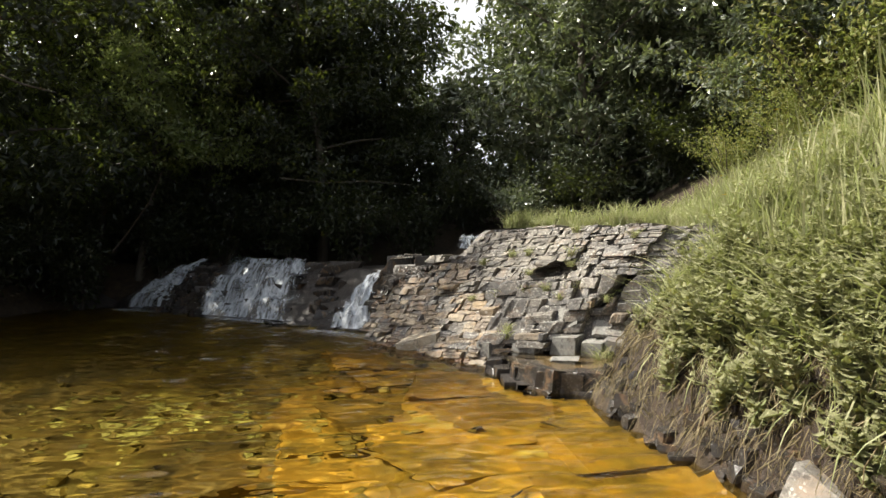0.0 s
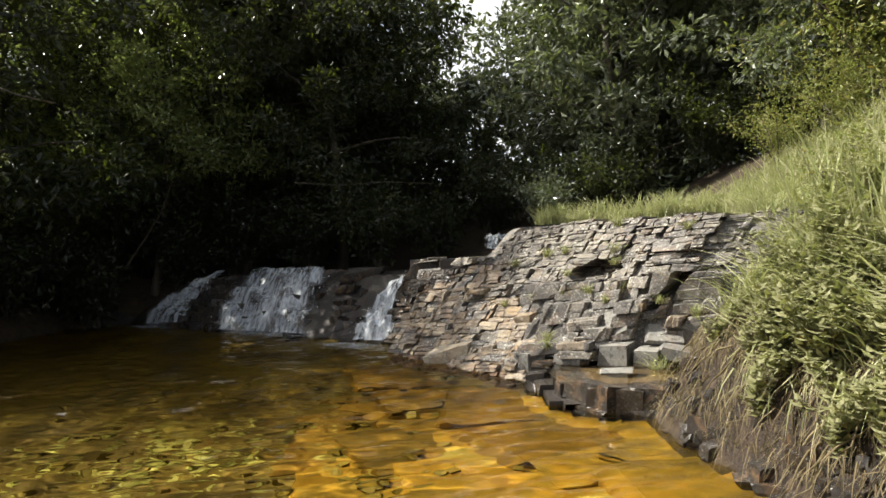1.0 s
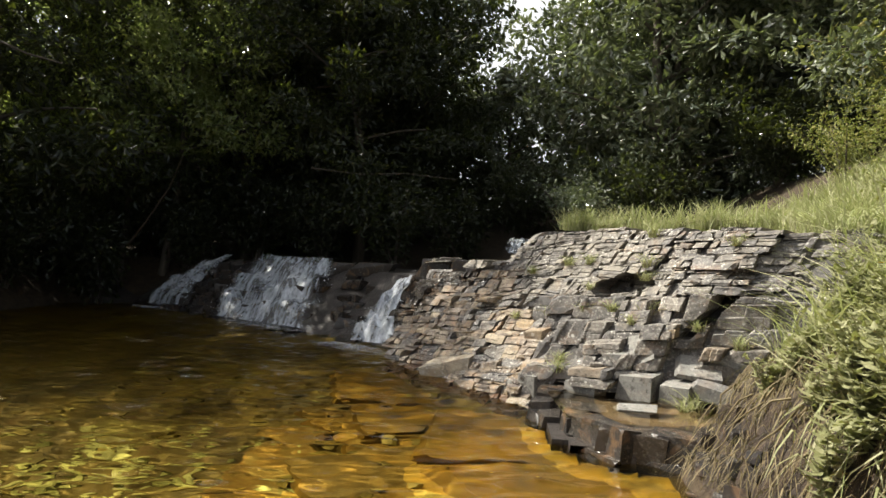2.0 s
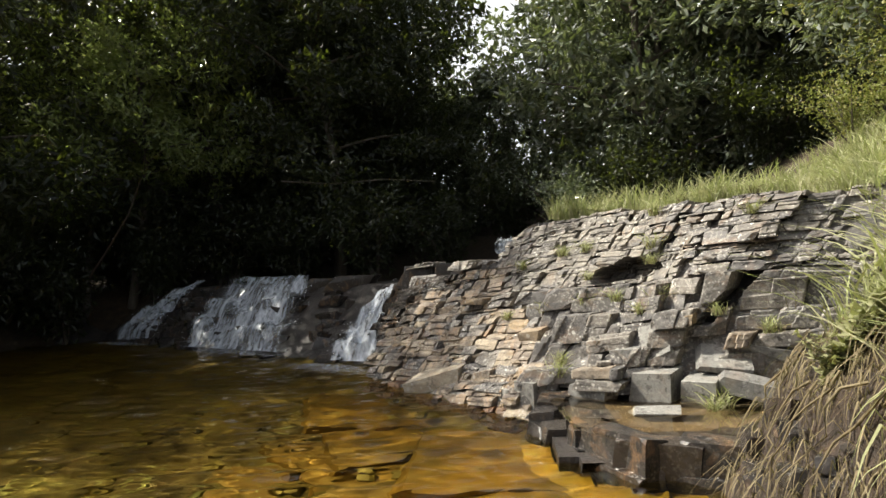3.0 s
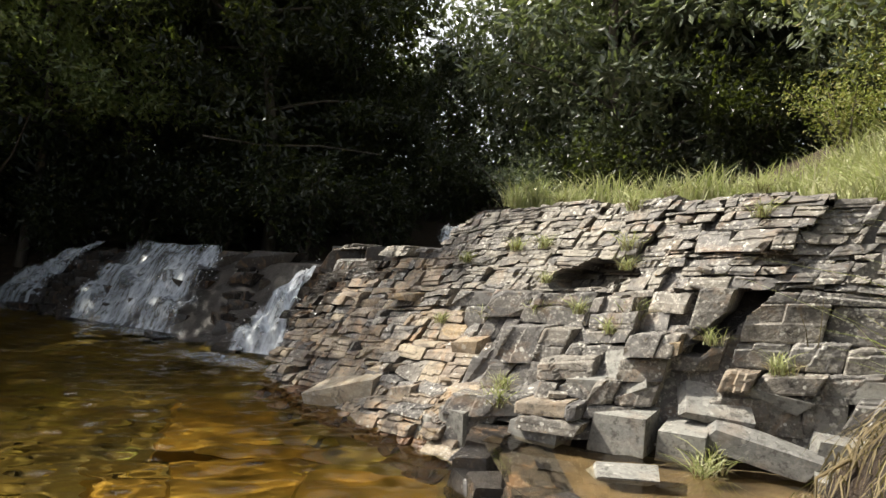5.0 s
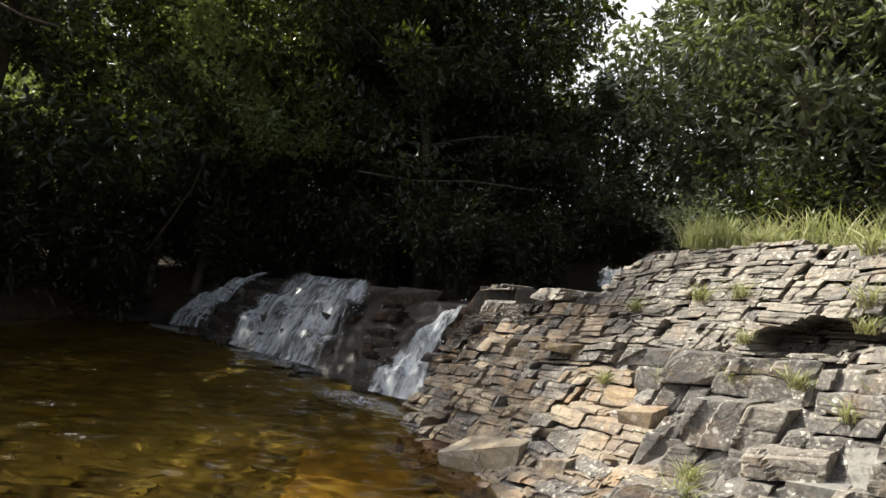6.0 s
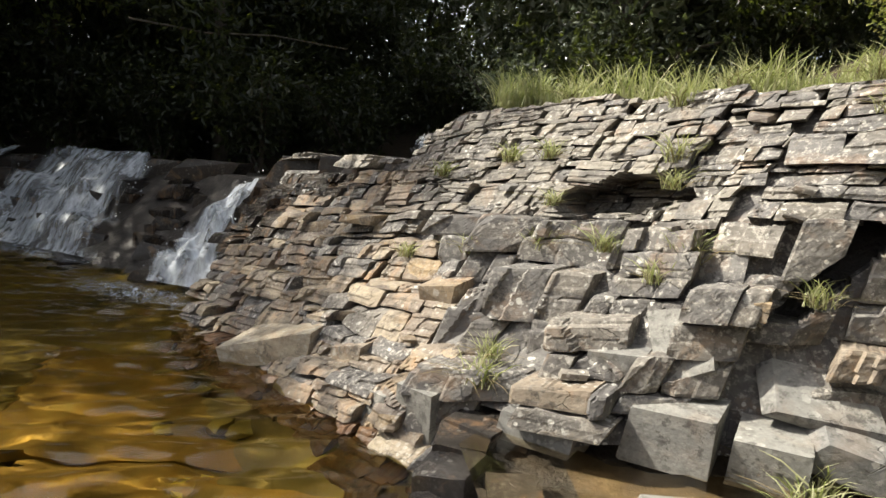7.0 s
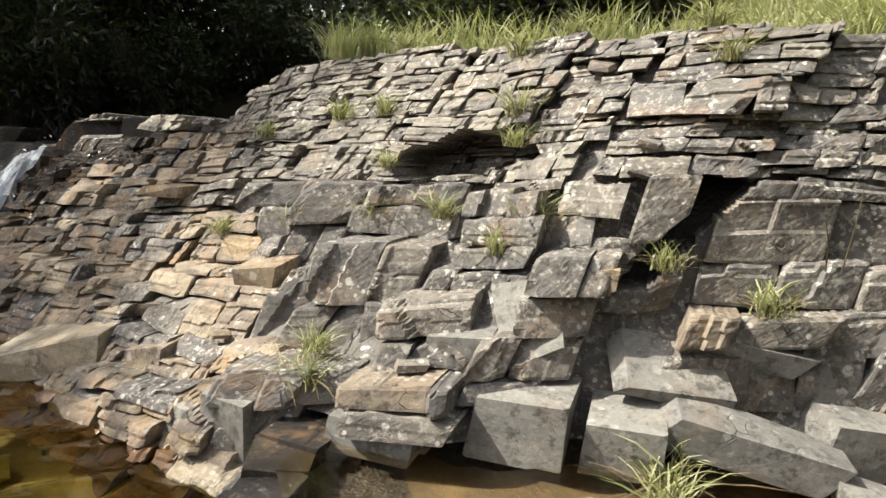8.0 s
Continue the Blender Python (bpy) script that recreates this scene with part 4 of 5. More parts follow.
for i in range(230):
    x, y = -2.5 + PR.gauss(0, 0.75), 5.5 + PR.gauss(0, 0.5)
    s = PR.uniform(0.03, 0.085)
    place("pebble", PR.choice(PEBBLE_SET), paving, x, y, float(land(np.array(x), np.array(y))) + s * 0.1, s * 1.3, s * PR.uniform(0.6, 1.0), s * 0.4, PR.uniform(0, 6.28), PR.uniform(-0.2, 0.2), PR.uniform(-0.2, 0.2))

for o in paving.children:
    o.cycles.is_caustics_receiver = True

# ---- wet stones along the foot of the bank ----
for i in range(75):
    s = PR.random()
    y = 1.8 + 3.9 * s
    x = float(np.interp(y, POOL[:5, 1], POOL[:5, 0])) + PR.uniform(-0.03, 0.24)
    k = PR.uniform(0.04, 0.12)
    ob = new("stone", PR.choice(DARK_SET))
    ob.matrix_basis = Matrix.LocRotScale((x, y, max(float(land(np.array(x), np.array(y))), 0.0) - k * 0.2), Euler((PR.uniform(-0.2, 0.2), PR.uniform(-0.2, 0.2), PR.uniform(0, 3.1))), (k * 1.5, k, k * 0.9))
    tagged(ob, "wet dark stone at the foot of the bank", "rock", "stones along the bank")

# ---- leaves, blades and stems ----


def leaf_arrays(base, along, side, length, width, fold=0.18):
    """Folded leaves: a base point, its two directions and sizes, one row a leaf."""
    n = len(base)
    up = np.cross(along, side)
    L, W = length[:, None], width[:, None]
    mid = base + along * L * 0.45
    v = np.stack([base, mid + side * W * 0.5 + up * W * fold, base + along * L - up * L * 0.1, mid - side * W * 0.5 + up * W * fold], 1).reshape(-1, 3)
    k = np.arange(n)[:, None] * 4
    f = np.concatenate([k + np.array([[0, 1, 2]]), k + np.array([[0, 2, 3]])], 1).reshape(-1, 3)
    return v, f


def oval_leaves(base, along, side, length, width):
    """Bent oval leaves with a folded midrib, one row a leaf."""
    n = len(base)
    up = np.cross(along, side)
    L, W = length[:, None], width[:, None]
    rows = [base]
    for t, k, sag in ((0.3, 0.42, 0.02), (0.65, 0.4, -0.04)):
        m = base + along * L * t + up * L * sag
        rows += [m + side * W * k + up * W * 0.14, m, m - side * W * k + up * W * 0.14]
    rows.append(base + along * L - up * L * 0.18)
    v = np.stack(rows, 1).reshape(-1, 3)
    f = []
    for a in (np.arange(n) * 8).tolist():
        f += [(a, a + 2, a + 1), (a, a + 3, a + 2), (a + 1, a + 2, a + 5, a + 4), (a + 2, a + 3, a + 6, a + 5), (a + 4, a + 5, a + 7), (a + 5, a + 6, a + 7)]
    return v, f


def random_leaves(pts, length, width, r, droop=0.35, out=None):
    n = len(pts)
    along = unit(r.normal(size=(n, 3)) + (0 if out is None else out * 0.9) - np.array([0, 0, droop]))
    side = unit(np.cross(along, unit(r.normal(size=(n, 3)) * 0.6 + np.array([0, 0, 1.0]))))
    return leaf_arrays(pts, along, side, length * r.uniform(0.6, 1.25, n), width * r.uniform(0.7, 1.25, n))


def tube(points, radii, sides=6):
    """A tapered stem through the points."""
    pts = np.asarray(points, float)
    rad = np.asarray(radii, float)
    tan = unit(np.gradient(pts, axis=0))
    ref = np.where(np.abs(tan[:, 2:3]) > 0.9, np.array([[1.0, 0, 0]]), np.array([[0, 0, 1.0]]))
    a = unit(np.cross(tan, ref))
    b = np.cross(tan, a)
    ang = np.linspace(0, 2 * np.pi, sides, endpoint=False)
    v = (pts[:, None] + rad[:, None, None] * (a[:, None] * np.cos(ang)[None, :, None] + b[:, None] * np.sin(ang)[None, :, None])).reshape(-1, 3)
    f = []
    for i in range(len(pts) - 1):
        for j in range(sides):
            k = (j + 1) % sides
            f.append((i * sides + j, i * sides + k, (i + 1) * sides + k, (i + 1) * sides + j))
    return v, f


def join(pieces):
    vs, fs, off = [], [], 0
    for v, f in pieces:
        vs.append(np.asarray(v))
        fs += [tuple(int(i) + off for i in q) for q in f]
        off += len(v)
    return np.concatenate(vs), fs


def tree(seed, height, spread, low, leaves, leaf_len, material, label):
    """A tree: trunk, limbs and a crown of clumped leaves."""
    r = np.random.default_rng(seed)
    root = thing("tree", 0, 0, 0, label, "tree", "trees of the wood")
    t = np.linspace(0, 1, 9)
    sway = np.stack([0.35 * np.sin(t * 3 + seed), 0.3 * np.sin(t * 2.3 + seed * 2), t * height * 0.86], -1)
    sway[:, :2] -= sway[0, :2]
    v, f = tube(sway, 0.13 * (1 - 0.8 * t) * height / 8 + 0.015, 8)
    part("trunk", mesh_of("trunk", v, f, BARK, True), root)
    clumps = []
    for i in range(26):
        h = low + (1 - low) * (i + r.uniform(0, 1)) / 26
        p0 = np.array([np.interp(h * 0.95, t, sway[:, 0]), np.interp(h * 0.95, t, sway[:, 1]), h * 0.9 * height])
        ang = i * 2.4 + r.uniform(-0.5, 0.5)
        reach = spread * (1.05 - 0.65 * abs(h - 0.45)) * r.uniform(0.6, 1.1)
        p1 = p0 + np.array([math.cos(ang) * reach, math.sin(ang) * reach, reach * r.uniform(0.05, 0.45)])
        s = np.linspace(0, 1, 6)[:, None]
        line = p0 + (p1 - p0) * s + np.array([0, 0, 0.25]) * np.sin(s * 3.1) * reach * 0.3
        if i % 2 == 0:
            v, f = tube(line, 0.035 * (1 - 0.85 * s[:, 0]) * height / 8 + 0.006, 5)
            part("limb", mesh_of("limb", v, f, BARK, True), root)
        for q in (0.35, 0.55, 0.75, 0.9, 1.05):
            clumps.append((p0 + (p1 - p0) * q + r.normal(size=3) * 0.3, (0.5 + 0.5 * r.random()) * spread * 0.2))
    clumps.append((sway[-1] + np.array([0, 0, 0.3]), spread * 0.4))
    per = leaves // len(clumps)
    pts, outs = [], []
    for c, rad in clumps:
        d = unit(r.normal(size=(per, 3)))
        p = d * (rad * r.uniform(0.25, 1.15, per) ** 0.7)[:, None] * np.array([1.15, 1.15, 0.75])
        pts.append(c + p)
        outs.append(d)
    v, f = random_leaves(np.concatenate(pts), leaf_len, leaf_len * 0.42, r, 0.4, np.concatenate(outs))
    part("crown", mesh_of("crown", v, f, material), root)
    return root


def bush(seed, size, leaves, leaf_len, material, label, category="bush", group="bushes of the wood"):
    r = np.random.default_rng(seed)
    root = thing(category, 0, 0, 0, label, category, group)
    pts, outs = [], []
    for i in range(16):
        ang, tilt = r.uniform(0, 6.28), r.uniform(0.1, 0.9)
        tip = np.array([math.cos(ang) * tilt, math.sin(ang) * tilt, r.uniform(0.55, 1.1)]) * size
        s = np.linspace(0, 1, 5)[:, None]
        line = tip * s + np.array([0, 0, 0.15 * size]) * np.sin(s * 3)
        if i < 5:
            v, f = tube(line, 0.012 * (1 - 0.8 * s[:, 0]) * size + 0.003, 4)
            part("stem", mesh_of("stem", v, f, BARK), root)
        n = leaves // 16
        k = r.uniform(0.2, 1.05, n)[:, None]
        d = unit(r.normal(size=(n, 3)))
        pts.append(tip * k + np.array([0, 0, 0.15 * size]) * np.sin(k * 3) + d * size * 0.22 * r.uniform(0.2, 1, n)[:, None])
        outs.append(d)
    p = np.concatenate(pts)
    p[:, 2] = np.maximum(p[:, 2], 0.03)
    v, f = random_leaves(p, leaf_len, leaf_len * 0.42, r, 0.3, np.concatenate(outs))
    part("foliage", mesh_of("foliage", v, f, material), root)
    return root


def spread_out(maker, spots):
    """The maker's thing at the first spot and copies at the others: x, y, turn, scale."""
    first = maker()
    for i, (x, y, turn, s) in enumerate(spots):
        z = float(land(np.array(x), np.array(y))) - 0.04
        m = pose(x, y, z, 0, 0, turn)
        ob = first if i == 0 else copy_thing(first, m)
        ob.matrix_basis = m @ Matrix.Diagonal((s, s, s, 1))


# The first two kinds of tree hold the wood's shade in their leaf colour.
SHADED_TREE = "tall broadleaf tree with leaves coloured dark for the shaded wood"
LIT_TREE = "leafy broadleaf tree with glossy sunlit foliage"
spread_out(lambda: tree(1, 8.2, 3.0, 0.12, 16500, 0.17, LEAF_SHADED, SHADED_TREE), [(-3.2, 16.0, 0, 1), (-6.6, 20.5, 300, 1.5), (-9.6, 18.6, 150, 1.5), (-2.7, 18.6, 210, 1.15)])
spread_out(lambda: tree(2, 8.0, 2.9, 0.1, 16500, 0.17, LEAF_SHADED, SHADED_TREE), [(-6.2, 16.6, 0, 1.3), (-4.6, 18.4, 120, 1.25), (-5.2, 21.5, 60, 1.5), (-10.8, 10.4, 275, 1.0), (-10.2, 11.9, 200, 1.35)])
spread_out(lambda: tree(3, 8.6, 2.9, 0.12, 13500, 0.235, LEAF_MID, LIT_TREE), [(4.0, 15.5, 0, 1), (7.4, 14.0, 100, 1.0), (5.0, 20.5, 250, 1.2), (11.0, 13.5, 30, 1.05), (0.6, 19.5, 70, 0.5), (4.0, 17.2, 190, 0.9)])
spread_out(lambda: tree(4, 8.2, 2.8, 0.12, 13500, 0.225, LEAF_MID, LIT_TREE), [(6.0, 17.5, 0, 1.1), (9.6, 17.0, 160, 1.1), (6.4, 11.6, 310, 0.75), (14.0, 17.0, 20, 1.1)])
spread_out(lambda: tree(9, 7.6, 2.7, 0.42, 9000, 0.17, LEAF_LIT, "slender leafy tree with its crown coloured bright as if lit through"), [(-9.6, 15.2, 0, 1), (-12.6, 10.6, 120, 0.9), (-14.0, 14.0, 240, 1.1), (-11.4, 17.5, 60, 1.1), (-8.4, 14.6, 300, 0.75), (-10.2, 9.4, 20, 0.75), (-7.5, 14.9, 200, 0.8), (-5.7, 16.0, 30, 0.9)])
spread_out(lambda: bush(5, 1.7, 3600, 0.13, LEAF_SHADED, "leafy bush under the trees, coloured dark for shade"),
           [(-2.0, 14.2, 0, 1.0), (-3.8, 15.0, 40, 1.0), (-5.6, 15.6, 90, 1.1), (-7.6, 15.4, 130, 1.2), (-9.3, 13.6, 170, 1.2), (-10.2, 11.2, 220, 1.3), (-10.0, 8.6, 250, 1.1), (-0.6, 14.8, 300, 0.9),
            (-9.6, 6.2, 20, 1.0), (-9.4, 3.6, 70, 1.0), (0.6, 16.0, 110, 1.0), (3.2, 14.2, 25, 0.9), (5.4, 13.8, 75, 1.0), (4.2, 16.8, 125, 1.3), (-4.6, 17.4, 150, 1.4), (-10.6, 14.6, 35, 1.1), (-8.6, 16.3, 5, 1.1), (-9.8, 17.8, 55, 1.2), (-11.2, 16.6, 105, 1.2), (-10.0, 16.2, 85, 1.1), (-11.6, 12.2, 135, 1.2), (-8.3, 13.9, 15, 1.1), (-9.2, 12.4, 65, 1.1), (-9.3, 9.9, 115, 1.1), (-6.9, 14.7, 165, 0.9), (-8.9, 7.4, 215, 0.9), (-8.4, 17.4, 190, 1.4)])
spread_out(lambda: bush(6, 1.5, 3000, 0.12, LEAF_MID, "glossy green bush behind the rock"),
           [(1.8, 14.4, 0, 0.9), (2.6, 15.4, 220, 1.2)])
spread_out(lambda: bush(8, 1.1, 2600, 0.06, SHRUB_LEAF, "yellow-green shrub with reddish twigs on the bank", "shrub", "shrubs on the bank"),
           [(4.3, 5.9, 0, 1.0), (4.9, 5.0, 80, 1.1), (5.3, 6.6, 150, 1.1), (3.9, 4.4, 200, 0.8), (5.6, 4.0, 260, 1.2), (4.7, 7.2, 300, 1.2), (5.5, 7.3, 30, 1.25), (4.2, 6.9, 110, 0.9), (6.3, 7.2, 200, 1.3), (4.9, 10.4, 75, 0.9), (5.5, 9.6, 310, 1.0), (6.4, 10.2, 40, 2.0), (7.5, 9.7, 140, 2.2), (7.3, 10.9, 250, 2.3)])

# the wood goes on behind
r = np.random.default_rng(61)


def far_woods(n, x0, x1, y0, y1, z1, size, material, label):
    """Leaves in clumps, for woods too far off to tell the trees apart."""
    m = n // 60
    c = np.stack([r.uniform(x0, x1, m), r.uniform(y0, y1, m), np.zeros(m)], -1)
    top = z1 * (0.76 + 0.14 * np.sin(c[:, 0] * 0.9 + 1) + 0.1 * np.sin(c[:, 0] * 2.1 + c[:, 1]))
    c[:, 2] = 0.5 + r.uniform(0, 1, m) * (top - 0.5)
    d = unit(r.normal(size=(m, 60, 3)))
    p = (c[:, None] + d * r.uniform(0.2, 0.75, (m, 60, 1)) * np.array([1.2, 1.2, 0.7])).reshape(-1, 3)
    v, f = random_leaves(p, size, size * 0.5, r, 0.4, d.reshape(-1, 3))
    tagged(new("far_woods", mesh_of("far_woods", v, f, material)), label, "woods", "", "stuff")


far_woods(54000, -26, -0.3, 18.5, 26, 12.5, 0.32, LEAF_SHADED, "dense wood behind the falls, coloured dark for shade")
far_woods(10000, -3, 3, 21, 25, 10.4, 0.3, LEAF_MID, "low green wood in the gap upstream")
far_woods(44000, 1.95, 22, 18, 27, 14.5, 0.3, LEAF_SHADED, "dense green wood behind the rock, coloured dark for shade")
far_woods(26000, -26, -17, 4, 24, 10.5, 0.3, LEAF_LIT, "green wood beyond the far bank, coloured bright as if sunlit")

# ---- grass and herbs of the bank ----


def blades(x, y, length, width, lean, r, z=None, out=None, curl=0.5, fall=0.0):
    n = len(x)
    base = np.stack([x, y, land(x, y) - 0.02 if z is None else z], -1)
    ang = r.uniform(0, 6.28, n)
    d = np.stack([np.cos(ang), np.sin(ang), np.zeros(n)], -1) * (lean * r.uniform(0.2, 1.3, n))[:, None]
    if out is not None:
        d = d + out
    side = unit(np.cross(d + 1e-6, np.array([[0.0, 0, 1.0]])) + r.normal(size=(n, 3)) * 0.2)
    L = (length * r.uniform(0.55, 1.2, n))[:, None]
    W = (width * r.uniform(0.7, 1.3, n))[:, None]
    rows = []
    for s, k in ((0.0, 0.7), (0.4, 1.0), (0.75, 0.7)):
        p = base + np.array([0, 0, 1.0]) * L * (s - curl * 0.45 * s * s - fall * s * s) + d * L * s * (0.5 + s * curl)
        rows += [p - side * W * k / 2, p + side * W * k / 2]
    rows.append(base + np.array([0, 0, 1.0]) * L * (1 - curl * 0.45 - fall) + d * L * (0.5 + curl))
    v = np.stack(rows, 1).reshape(-1, 3)
    k = np.arange(n) * 7
    f = []
    for a in k.tolist():
        f += [(a, a + 1, a + 3, a + 2), (a + 2, a + 3, a + 5, a + 4), (a + 4, a + 5, a + 6)]
    return v, f


def on_bank(n, x0, x1, y0, y1, lo, hi, r):
    x, y = r.uniform(x0, x1, n * 4), r.uniform(y0, y1, n * 4)
    b = signed(BANK, x, y)
    ok = (b > lo + 0.14 * (y > 4.7) * (lo > 0.1)) & (b < hi)
    return x[ok][:n], y[ok][:n]


r = np.random.default_rng(21)
x, y = on_bank(17000, 1.4, 5.2, 1.6, 7.6, 0.32, 3.6, r)
v, f = blades(x, y, r.uniform(0.25, 0.62, len(x)), np.full(len(x), 0.009), 0.75, r, None, None, 0.9)
tagged(new("bank_grass", mesh_of("bank_grass", v, f, BLADE)), "sunlit yellow-green grass covering the bank", "grass", "", "stuff")
x, y = on_bank(2600, 2.0, 5.4, 2.5, 7.6, 0.7, 3.6, r)
v, f = blades(x, y, np.full(len(x), 0.85), np.full(len(x), 0.014), 0.3, r, None, None, 0.4)
tagged(new("tall_grass", mesh_of("tall_grass", v, f, BLADE)), "tall upright grass stems on top of the bank", "grass", "", "stuff")
x, y = on_bank(5200, 1.35, 2.4, 1.6, 6.1, 0.06, 0.55, r)
hang = np.tile(np.array([[-0.22, -0.08, 0.0]]), (len(x), 1))
v, f = blades(x, y, r.uniform(0.06, 0.42, len(x)) ** 1.0, r.uniform(0.003, 0.006, len(x)), 0.5, r, None, hang, 0.5, 1.2)
tagged(new("dry_grass", mesh_of("dry_grass", v, f, BLADE_DRY)), "dry straw and roots hanging over the cut bank", "grass", "", "stuff")

x, y = on_bank(500, 1.35, 2.3, 1.6, 4.7, 0.2, 0.4, r)
hang = np.tile(np.array([[-0.3, -0.1, 0.0]]), (len(x), 1))
v, f = blades(x, y, r.uniform(0.15, 0.5, len(x)), np.full(len(x), 0.008), 0.45, r, None, hang, 0.5, 1.2)
tagged(new("hanging_grass", mesh_of("hanging_grass", v, f, BLADE)), "green grass hanging over the edge of the bank", "grass", "", "stuff")

# creeping roots over the cut bank
roots = []
for i in range(150):
    bx, by = on_bank(1, 1.4, 2.3, 2.0, 6.0, 0.12, 0.3, r)
    if len(bx) == 0:
        continue
    p = np.array([bx[0], by[0], float(land(bx, by)[0]) + 0.05])
    line = [p]
    for k in range(6):
        p = p + np.array([r.uniform(-0.09, 0.01), r.uniform(-0.07, 0.07), r.uniform(-0.12, -0.02)])
        g = float(land(np.array(p[0]), np.array(p[1])))
        p[2] = max(p[2], max(g, -0.03) + 0.01)
        line.append(p.copy())
    roots.append(tube(line, np.linspace(1, 0.3, 7) * r.uniform(0.003, 0.009), 4))
v, f = join(roots)
tagged(new("roots", mesh_of("roots", v, f, BLADE_DRY, True)), "thin pale roots creeping down the bank to the water", "roots", "", "stuff")


def herb(seed, size, material, label, big=0.24, wide=0.46):
    """A herb: bent stems with leaves in pairs."""
    r = np.random.default_rng(seed)
    root = thing("herb", 0, 0, 0, label, "plant", "herbs on the bank")
    base, along, side, ln = [], [], [], []
    for i in range(7):
        ang, tilt = r.uniform(0, 6.28), r.uniform(0.15, 0.75)
        h = size * r.uniform(0.6, 1.1)
        s = np.linspace(0, 1, 8)[:, None]
        flat = np.array([math.cos(ang), math.sin(ang), 0])
        line = flat * tilt * h * s ** 1.4 + np.array([0, 0, h]) * (s - 0.2 * s * s)
        v, f = tube(line, np.linspace(0.004, 0.0015, 8), 4)
        part("stem", mesh_of("stem", v, f, material), root)
        for k in range(1, 8):
            for j in range(3):
                a = r.uniform(0, 6.28)
                d = unit(np.array([math.cos(a), math.sin(a), r.uniform(-0.5, 0.5)]))
                base.append(line[k] + r.normal(0, 0.008, 3))
                along.append(d)
                side.append(unit(np.cross(d, np.array([0, 0, 1.0]))))
                ln.append(size * big * r.uniform(0.6, 1.15) * (1.1 - 0.5 * k / 8))
    ln = np.array(ln)
    v, f = oval_leaves(np.array(base), np.array(along), np.array(side), ln, ln * wide)
    tagged(part("foliage", mesh_of("foliage", v, f, material), root), kind="stuff")
    return root


for seed, n, lo, hi, big, wide, words in ((31, 80, 0.34, 1.4, 0.19, 0.36, "bushy green herb with narrow pointed leaves on the bank"), (32, 60, 0.34, 1.6, 0.14, 0.46, "small-leaved green herb among the bank grass"),
                                          (33, 135, 0.13, 0.9, 0.23, 0.5, "broad-leaved olive-green herb low on the bank")):
    x, y = on_bank(n, 1.4, 3.4, 2.0, 5.1, lo, hi, r)
    spread_out(lambda: herb(seed, 0.46, LEAF_HERB, words, big, wide), [(float(a), float(b), float(r.uniform(0, 360)), float(r.uniform(0.6, 1.3))) for a, b in zip(x, y)])

# ---- grass on the rock ----


def tuft(seed, n, length, label):
    r = np.random.default_rng(seed)
    root = thing("grass_tuft", 0, 0, 0, label, "grass", "grass tufts on the rock")
    x, y = r.normal(0, 0.03, n), r.normal(0, 0.03, n)
    v, f = blades(x, y, np.full(n, length), np.full(n, 0.006), 0.55, r, np.zeros(n), None, 0.9)
    tagged(part("green_grass", mesh_of("green_grass", v, f, BLADE), root), kind="stuff")
    v, f = blades(x[: n // 2], y[: n // 2], np.full(n // 2, length * 0.8), np.full(n // 2, 0.006), 0.9, r, np.zeros(n // 2), None, 1.4)
    tagged(part("dead_grass", mesh_of("dead_grass", v, f, BLADE_DRY), root, "dry straw-coloured blades"), kind="stuff")
    return root


def tuft_spots(spots):
    first = tuft(41, 60, 0.2, "small green grass tuft rooted in a rock crack")
    for i, (x, y, s) in enumerate(spots):
        z = float(rock_height(np.array(x), np.array(y)))
        m = pose(x, y, z + 0.01, 0, 0, i * 77)
        ob = first if i == 0 else copy_thing(first, m)
        ob.matrix_basis = m @ Matrix.Diagonal((s, s, s, 1))


tuft_spots([(1.78, 6.6, 1.3), (1.7, 6.5, 1.0), (0.76, 7.2, 1.0), (1.05, 7.75, 0.8), (1.42, 7.2, 0.8), (1.68, 7.72, 1.1), (1.2, 8.4, 0.9), (0.8, 7.3, 0.8), (1.55, 7.2, 1.0), (1.8, 8.05, 1.2), (1.3, 7.5, 0.9), (0.75, 8.0, 0.8), (2.3, 7.2, 0.9), (2.2, 6.75, 1.0), (1.0, 8.6, 0.9),
            (1.4, 8.9, 0.8), (0.6, 8.9, 0.8), (2.0, 7.9, 0.9), (1.9, 6.9, 0.8), (2.45, 7.5, 1.0), (1.15, 8.0, 0.7), (0.4, 8.3, 0.7), (1.62, 7.6, 0.8)])
m = 70
s = r.uniform(0, 1, m)
tall = np.repeat(r.uniform(0.16, 0.42, m) + 0.25 * s * r.random(m), 50)
s = np.repeat(s, 50)
x = 1.05 + 3.0 * s + r.normal(0, 0.055, m * 50)
y = 9.5 - 1.75 * s + np.repeat(np.abs(r.normal(0, 0.3, m)), 50) + r.normal(0, 0.055, m * 50)
v, f = blades(x, y, tall, np.full(m * 50, 0.009), 0.5, r, np.maximum(rock_height(x, y), land(x, y)) - 0.02, None, 0.6)
tagged(new("rim_grass", mesh_of("rim_grass", v, f, BLADE)), "green and straw grass along the top of the rock", "grass", "", "stuff")

x, y = r.uniform(2.9, 7.0, 6500), r.uniform(7.6, 10.5, 6500)
thin = (x > 3.7) | (r.random(6500) < 0.55)
x, y = x[thin], y[thin]
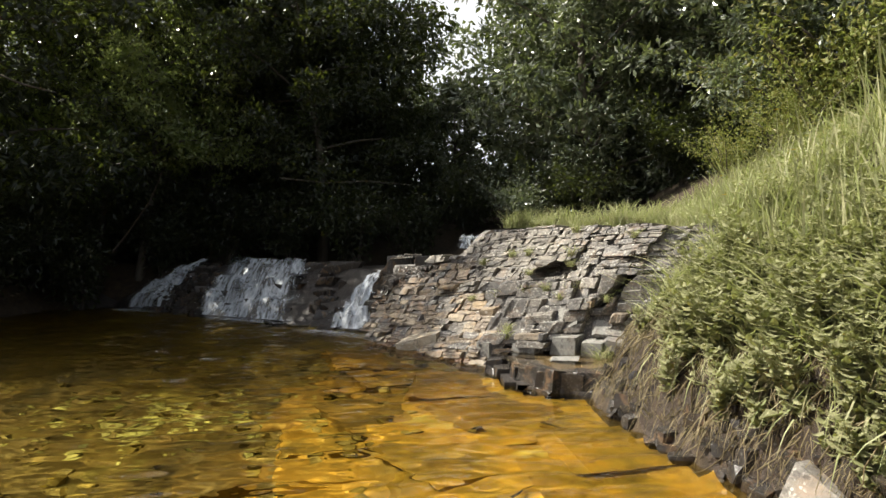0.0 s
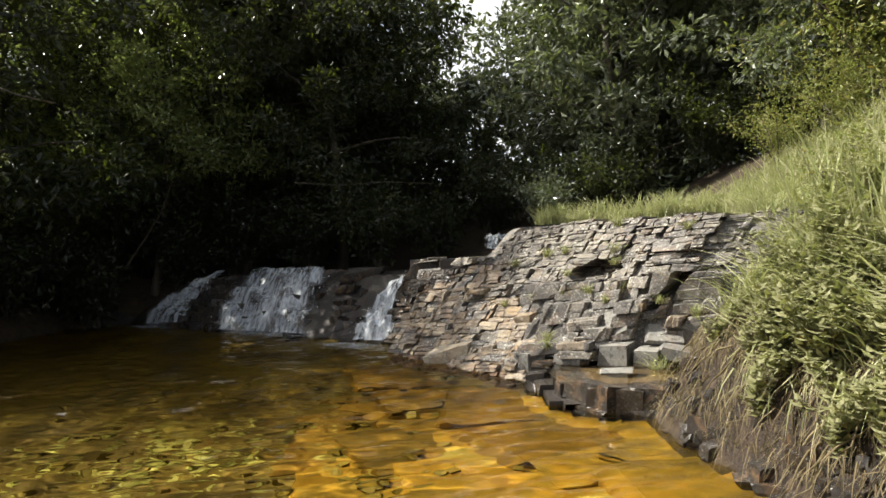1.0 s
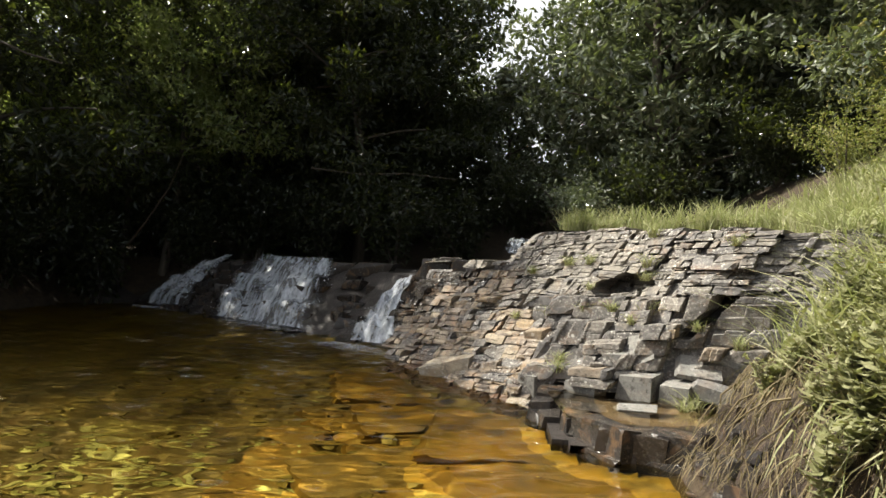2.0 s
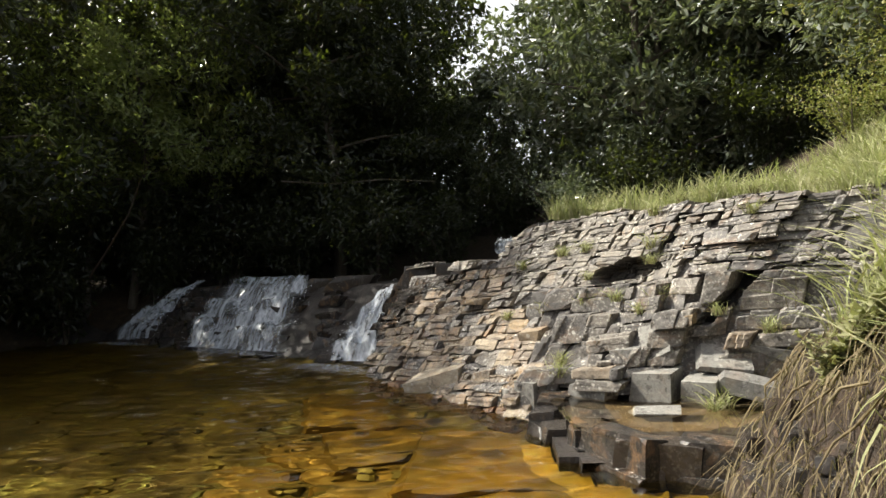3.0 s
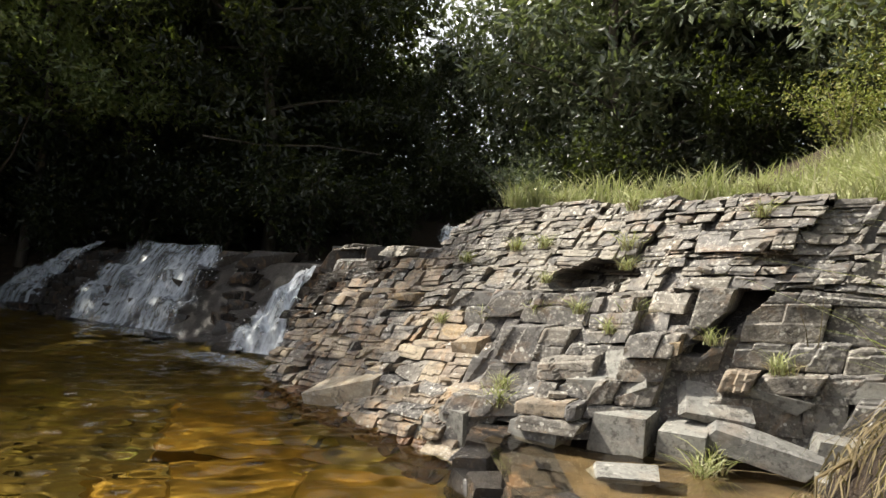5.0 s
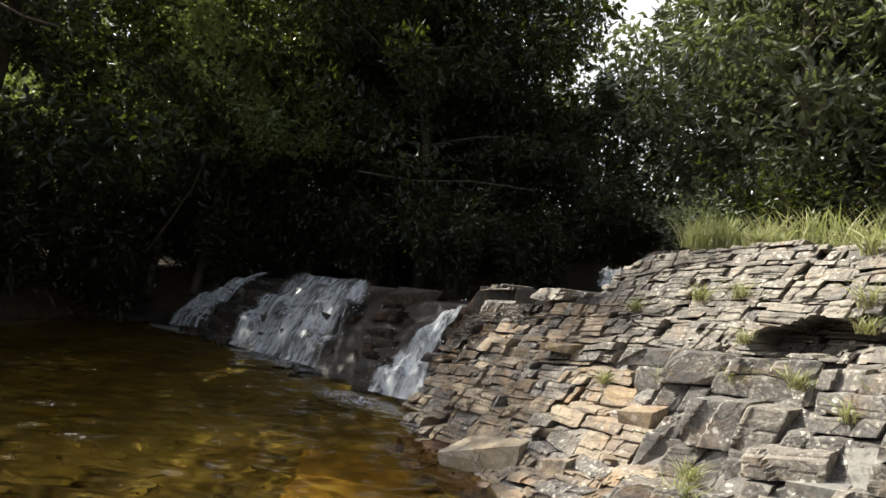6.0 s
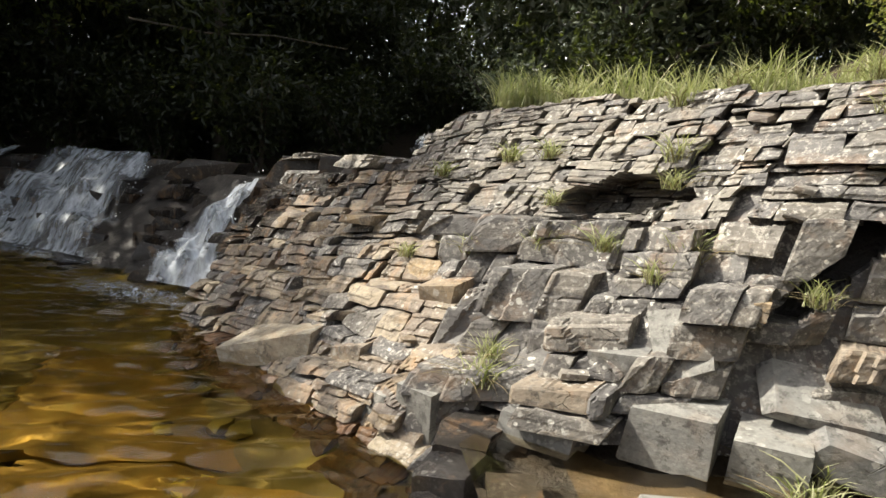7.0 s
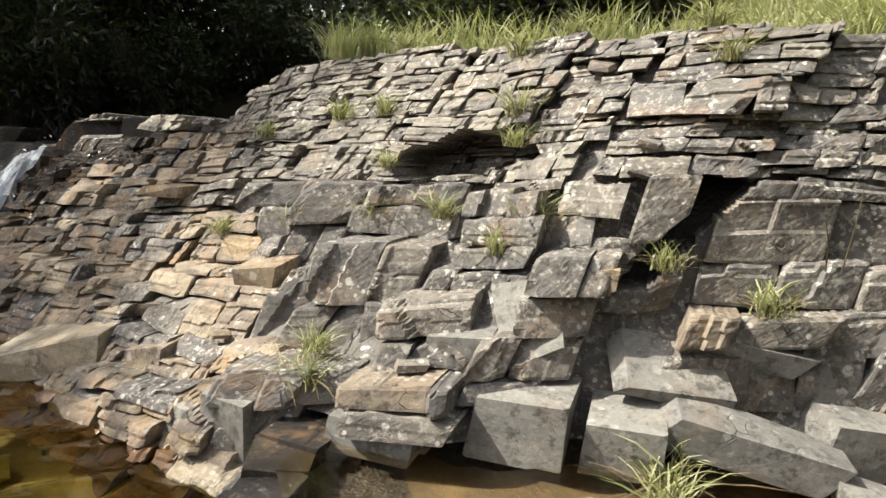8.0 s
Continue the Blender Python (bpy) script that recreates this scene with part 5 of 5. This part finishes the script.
v, f = blades(x, y, r.uniform(0.25, 0.6, len(x)), np.full(len(x), 0.011), 0.5, r, np.maximum(rock_height(x, y) * (x < 3.3), land(x, y)) - 0.02, None, 0.7)
tagged(new("hill_grass", mesh_of("hill_grass", v, f, BLADE)), "sunlit grass on the slope rising beside the rock", "grass", "", "stuff")

x, y = r.uniform(2.95, 3.7, 1500), r.uniform(6.4, 7.9, 1500)
v, f = blades(x, y, r.uniform(0.2, 0.5, 1500), np.full(1500, 0.009), 0.6, r, np.maximum(rock_height(x, y), land(x, y)) - 0.03, None, 0.9)
tagged(new("edge_grass", mesh_of("edge_grass", v, f, BLADE)), "green grass where the rock meets the bank", "grass", "", "stuff")

# ---- small things ----


def rod(name, points, r0, r1, material, label, category, group=""):
    v, f = tube(points, np.linspace(r0, r1, len(points)), 6)
    return tagged(new(name, mesh_of(name, v, f, material, True)), label, category, group)


rod("dead_branch", [(-3.6, 13.4, 2.95), (-2.6, 13.5, 2.86), (-1.7, 13.5, 2.9), (-0.7, 13.6, 2.82)], 0.016, 0.006, BARK, "thin dead branch hanging across the dark wood", "branch", "dead branches")
# Coloured dark like the twigs, to put the wood's shade on it.
rod("dead_branch", [(-7.0, 12.8, 1.3), (-6.6, 12.7, 1.75), (-6.1, 12.6, 2.4), (-5.8, 12.5, 3.0)], 0.022, 0.01, TWIG, "leaning bare branch over the far bank", "branch", "dead branches")
rod("dead_branch", [(-8.6, 10.2, 4.4), (-7.9, 10.2, 4.5), (-7.2, 10.3, 4.2), (-6.6, 10.3, 4.05)], 0.03, 0.012, BARK, "pale bare branch among the leaves", "branch", "dead branches")
for k, (x, y, turn, n) in enumerate(((0.02, 4.2, 20, 0.3), (0.95, 4.75, -35, 0.45), (-0.75, 6.8, -10, 0.5), (-1.25, 7.05, 15, 0.4), (0.5, 3.6, 60, 0.3))):
    z = float(land(np.array(x), np.array(y))) + 0.07
    a = radians(turn)
    rod("sunken_twig", [(x + math.cos(a) * n * (s - 0.5) + 0.02 * math.sin(s * 7), y + math.sin(a) * n * (s - 0.5), z) for s in (0, 0.3, 0.6, 1.0)], 0.012, 0.006, TWIG, "dark waterlogged twig lying on the stream bed", "twig", "sunken twigs")


def single_leaf(name, x, y, z, turn, size, material, label, group):
    v, f = leaf_arrays(np.array([[0.0, 0, 0]]), np.array([[1.0, 0, 0.05]]), np.array([[0.0, 1, 0]]), np.array([size]), np.array([size * 0.5]))
    lower = v - np.array([0, 0, size * 0.03])
    v, f = join([(v, f), (lower, f[:, ::-1])])
    ob = tagged(new(name, mesh_of(name, v, f, material)), label, "leaf", group)
    ob.matrix_basis = pose(x, y, z, 0, 0, turn)


LR = random.Random(3)
for k in range(34):
    x, y = (-0.62, 4.05) if k == 0 else (LR.uniform(-3.2, 0.9), LR.uniform(3.0, 7.4))
    single_leaf("sunken_leaf", x, y, float(land(np.array(x), np.array(y))) + 0.06, LR.uniform(0, 360), LR.uniform(0.05, 0.1), SUNK_LEAF, "yellow fallen leaf lying under the water", "sunken leaves")

for x, y, up in ((2.75, 4.9, 0.95), (2.35, 5.0, 0.6), (2.3, 4.85, 0.55), (2.0, 4.6, 0.5), (2.6, 4.4, 0.7)):
    z = float(land(np.array(x), np.array(y)))
    root = thing("flower", x, y, z, "small yellow flower on a thin stem among the grass", "flower", "yellow flowers")
    v, f = tube([(0, 0, 0), (0.02, 0, up * 0.5), (0.0, 0.01, up)], [0.003, 0.0025, 0.002], 4)
    part("stem", mesh_of("stem", v, f, BLADE), root)
    for k in range(6):
        a = k * 1.047
        v, f = leaf_arrays(np.array([[0.0, 0.01, up]]), np.array([[math.cos(a), math.sin(a), 0.3]]), np.array([[-math.sin(a), math.cos(a), 0.0]]), np.array([0.022]), np.array([0.014]))
        part("petal", mesh_of("petal", v, f, YELLOW), root)

for x, y, z, dx, dz in ((2.26, 6.62, 0.82, -0.06, 0.16), (2.3, 6.6, 0.82, 0.0, 0.25)):
    rod("dry_stalk", [(x, y, z), (x + dx * 0.4, y - 0.02, z + dz * 0.5), (x + dx, y - 0.03, z + dz)], 0.0028, 0.0012, BLADE_DRY, "bare straw stalk growing from the rock wall", "stalk", "dry stalks")

# broad leaf low on the bank, and the pale rock beside it
single_leaf("broad_leaf", 1.95, 3.35, 0.45, 200, 0.2, LEAF_HERB, "broad green leaf low on the bank", "")
block(GREY_SET[4], 2.05, 3.0, 0.12, 0.5, 0.34, 0.3, 0.5, 0.1, 0.1, "pale grey rock at the water's edge under the bank")
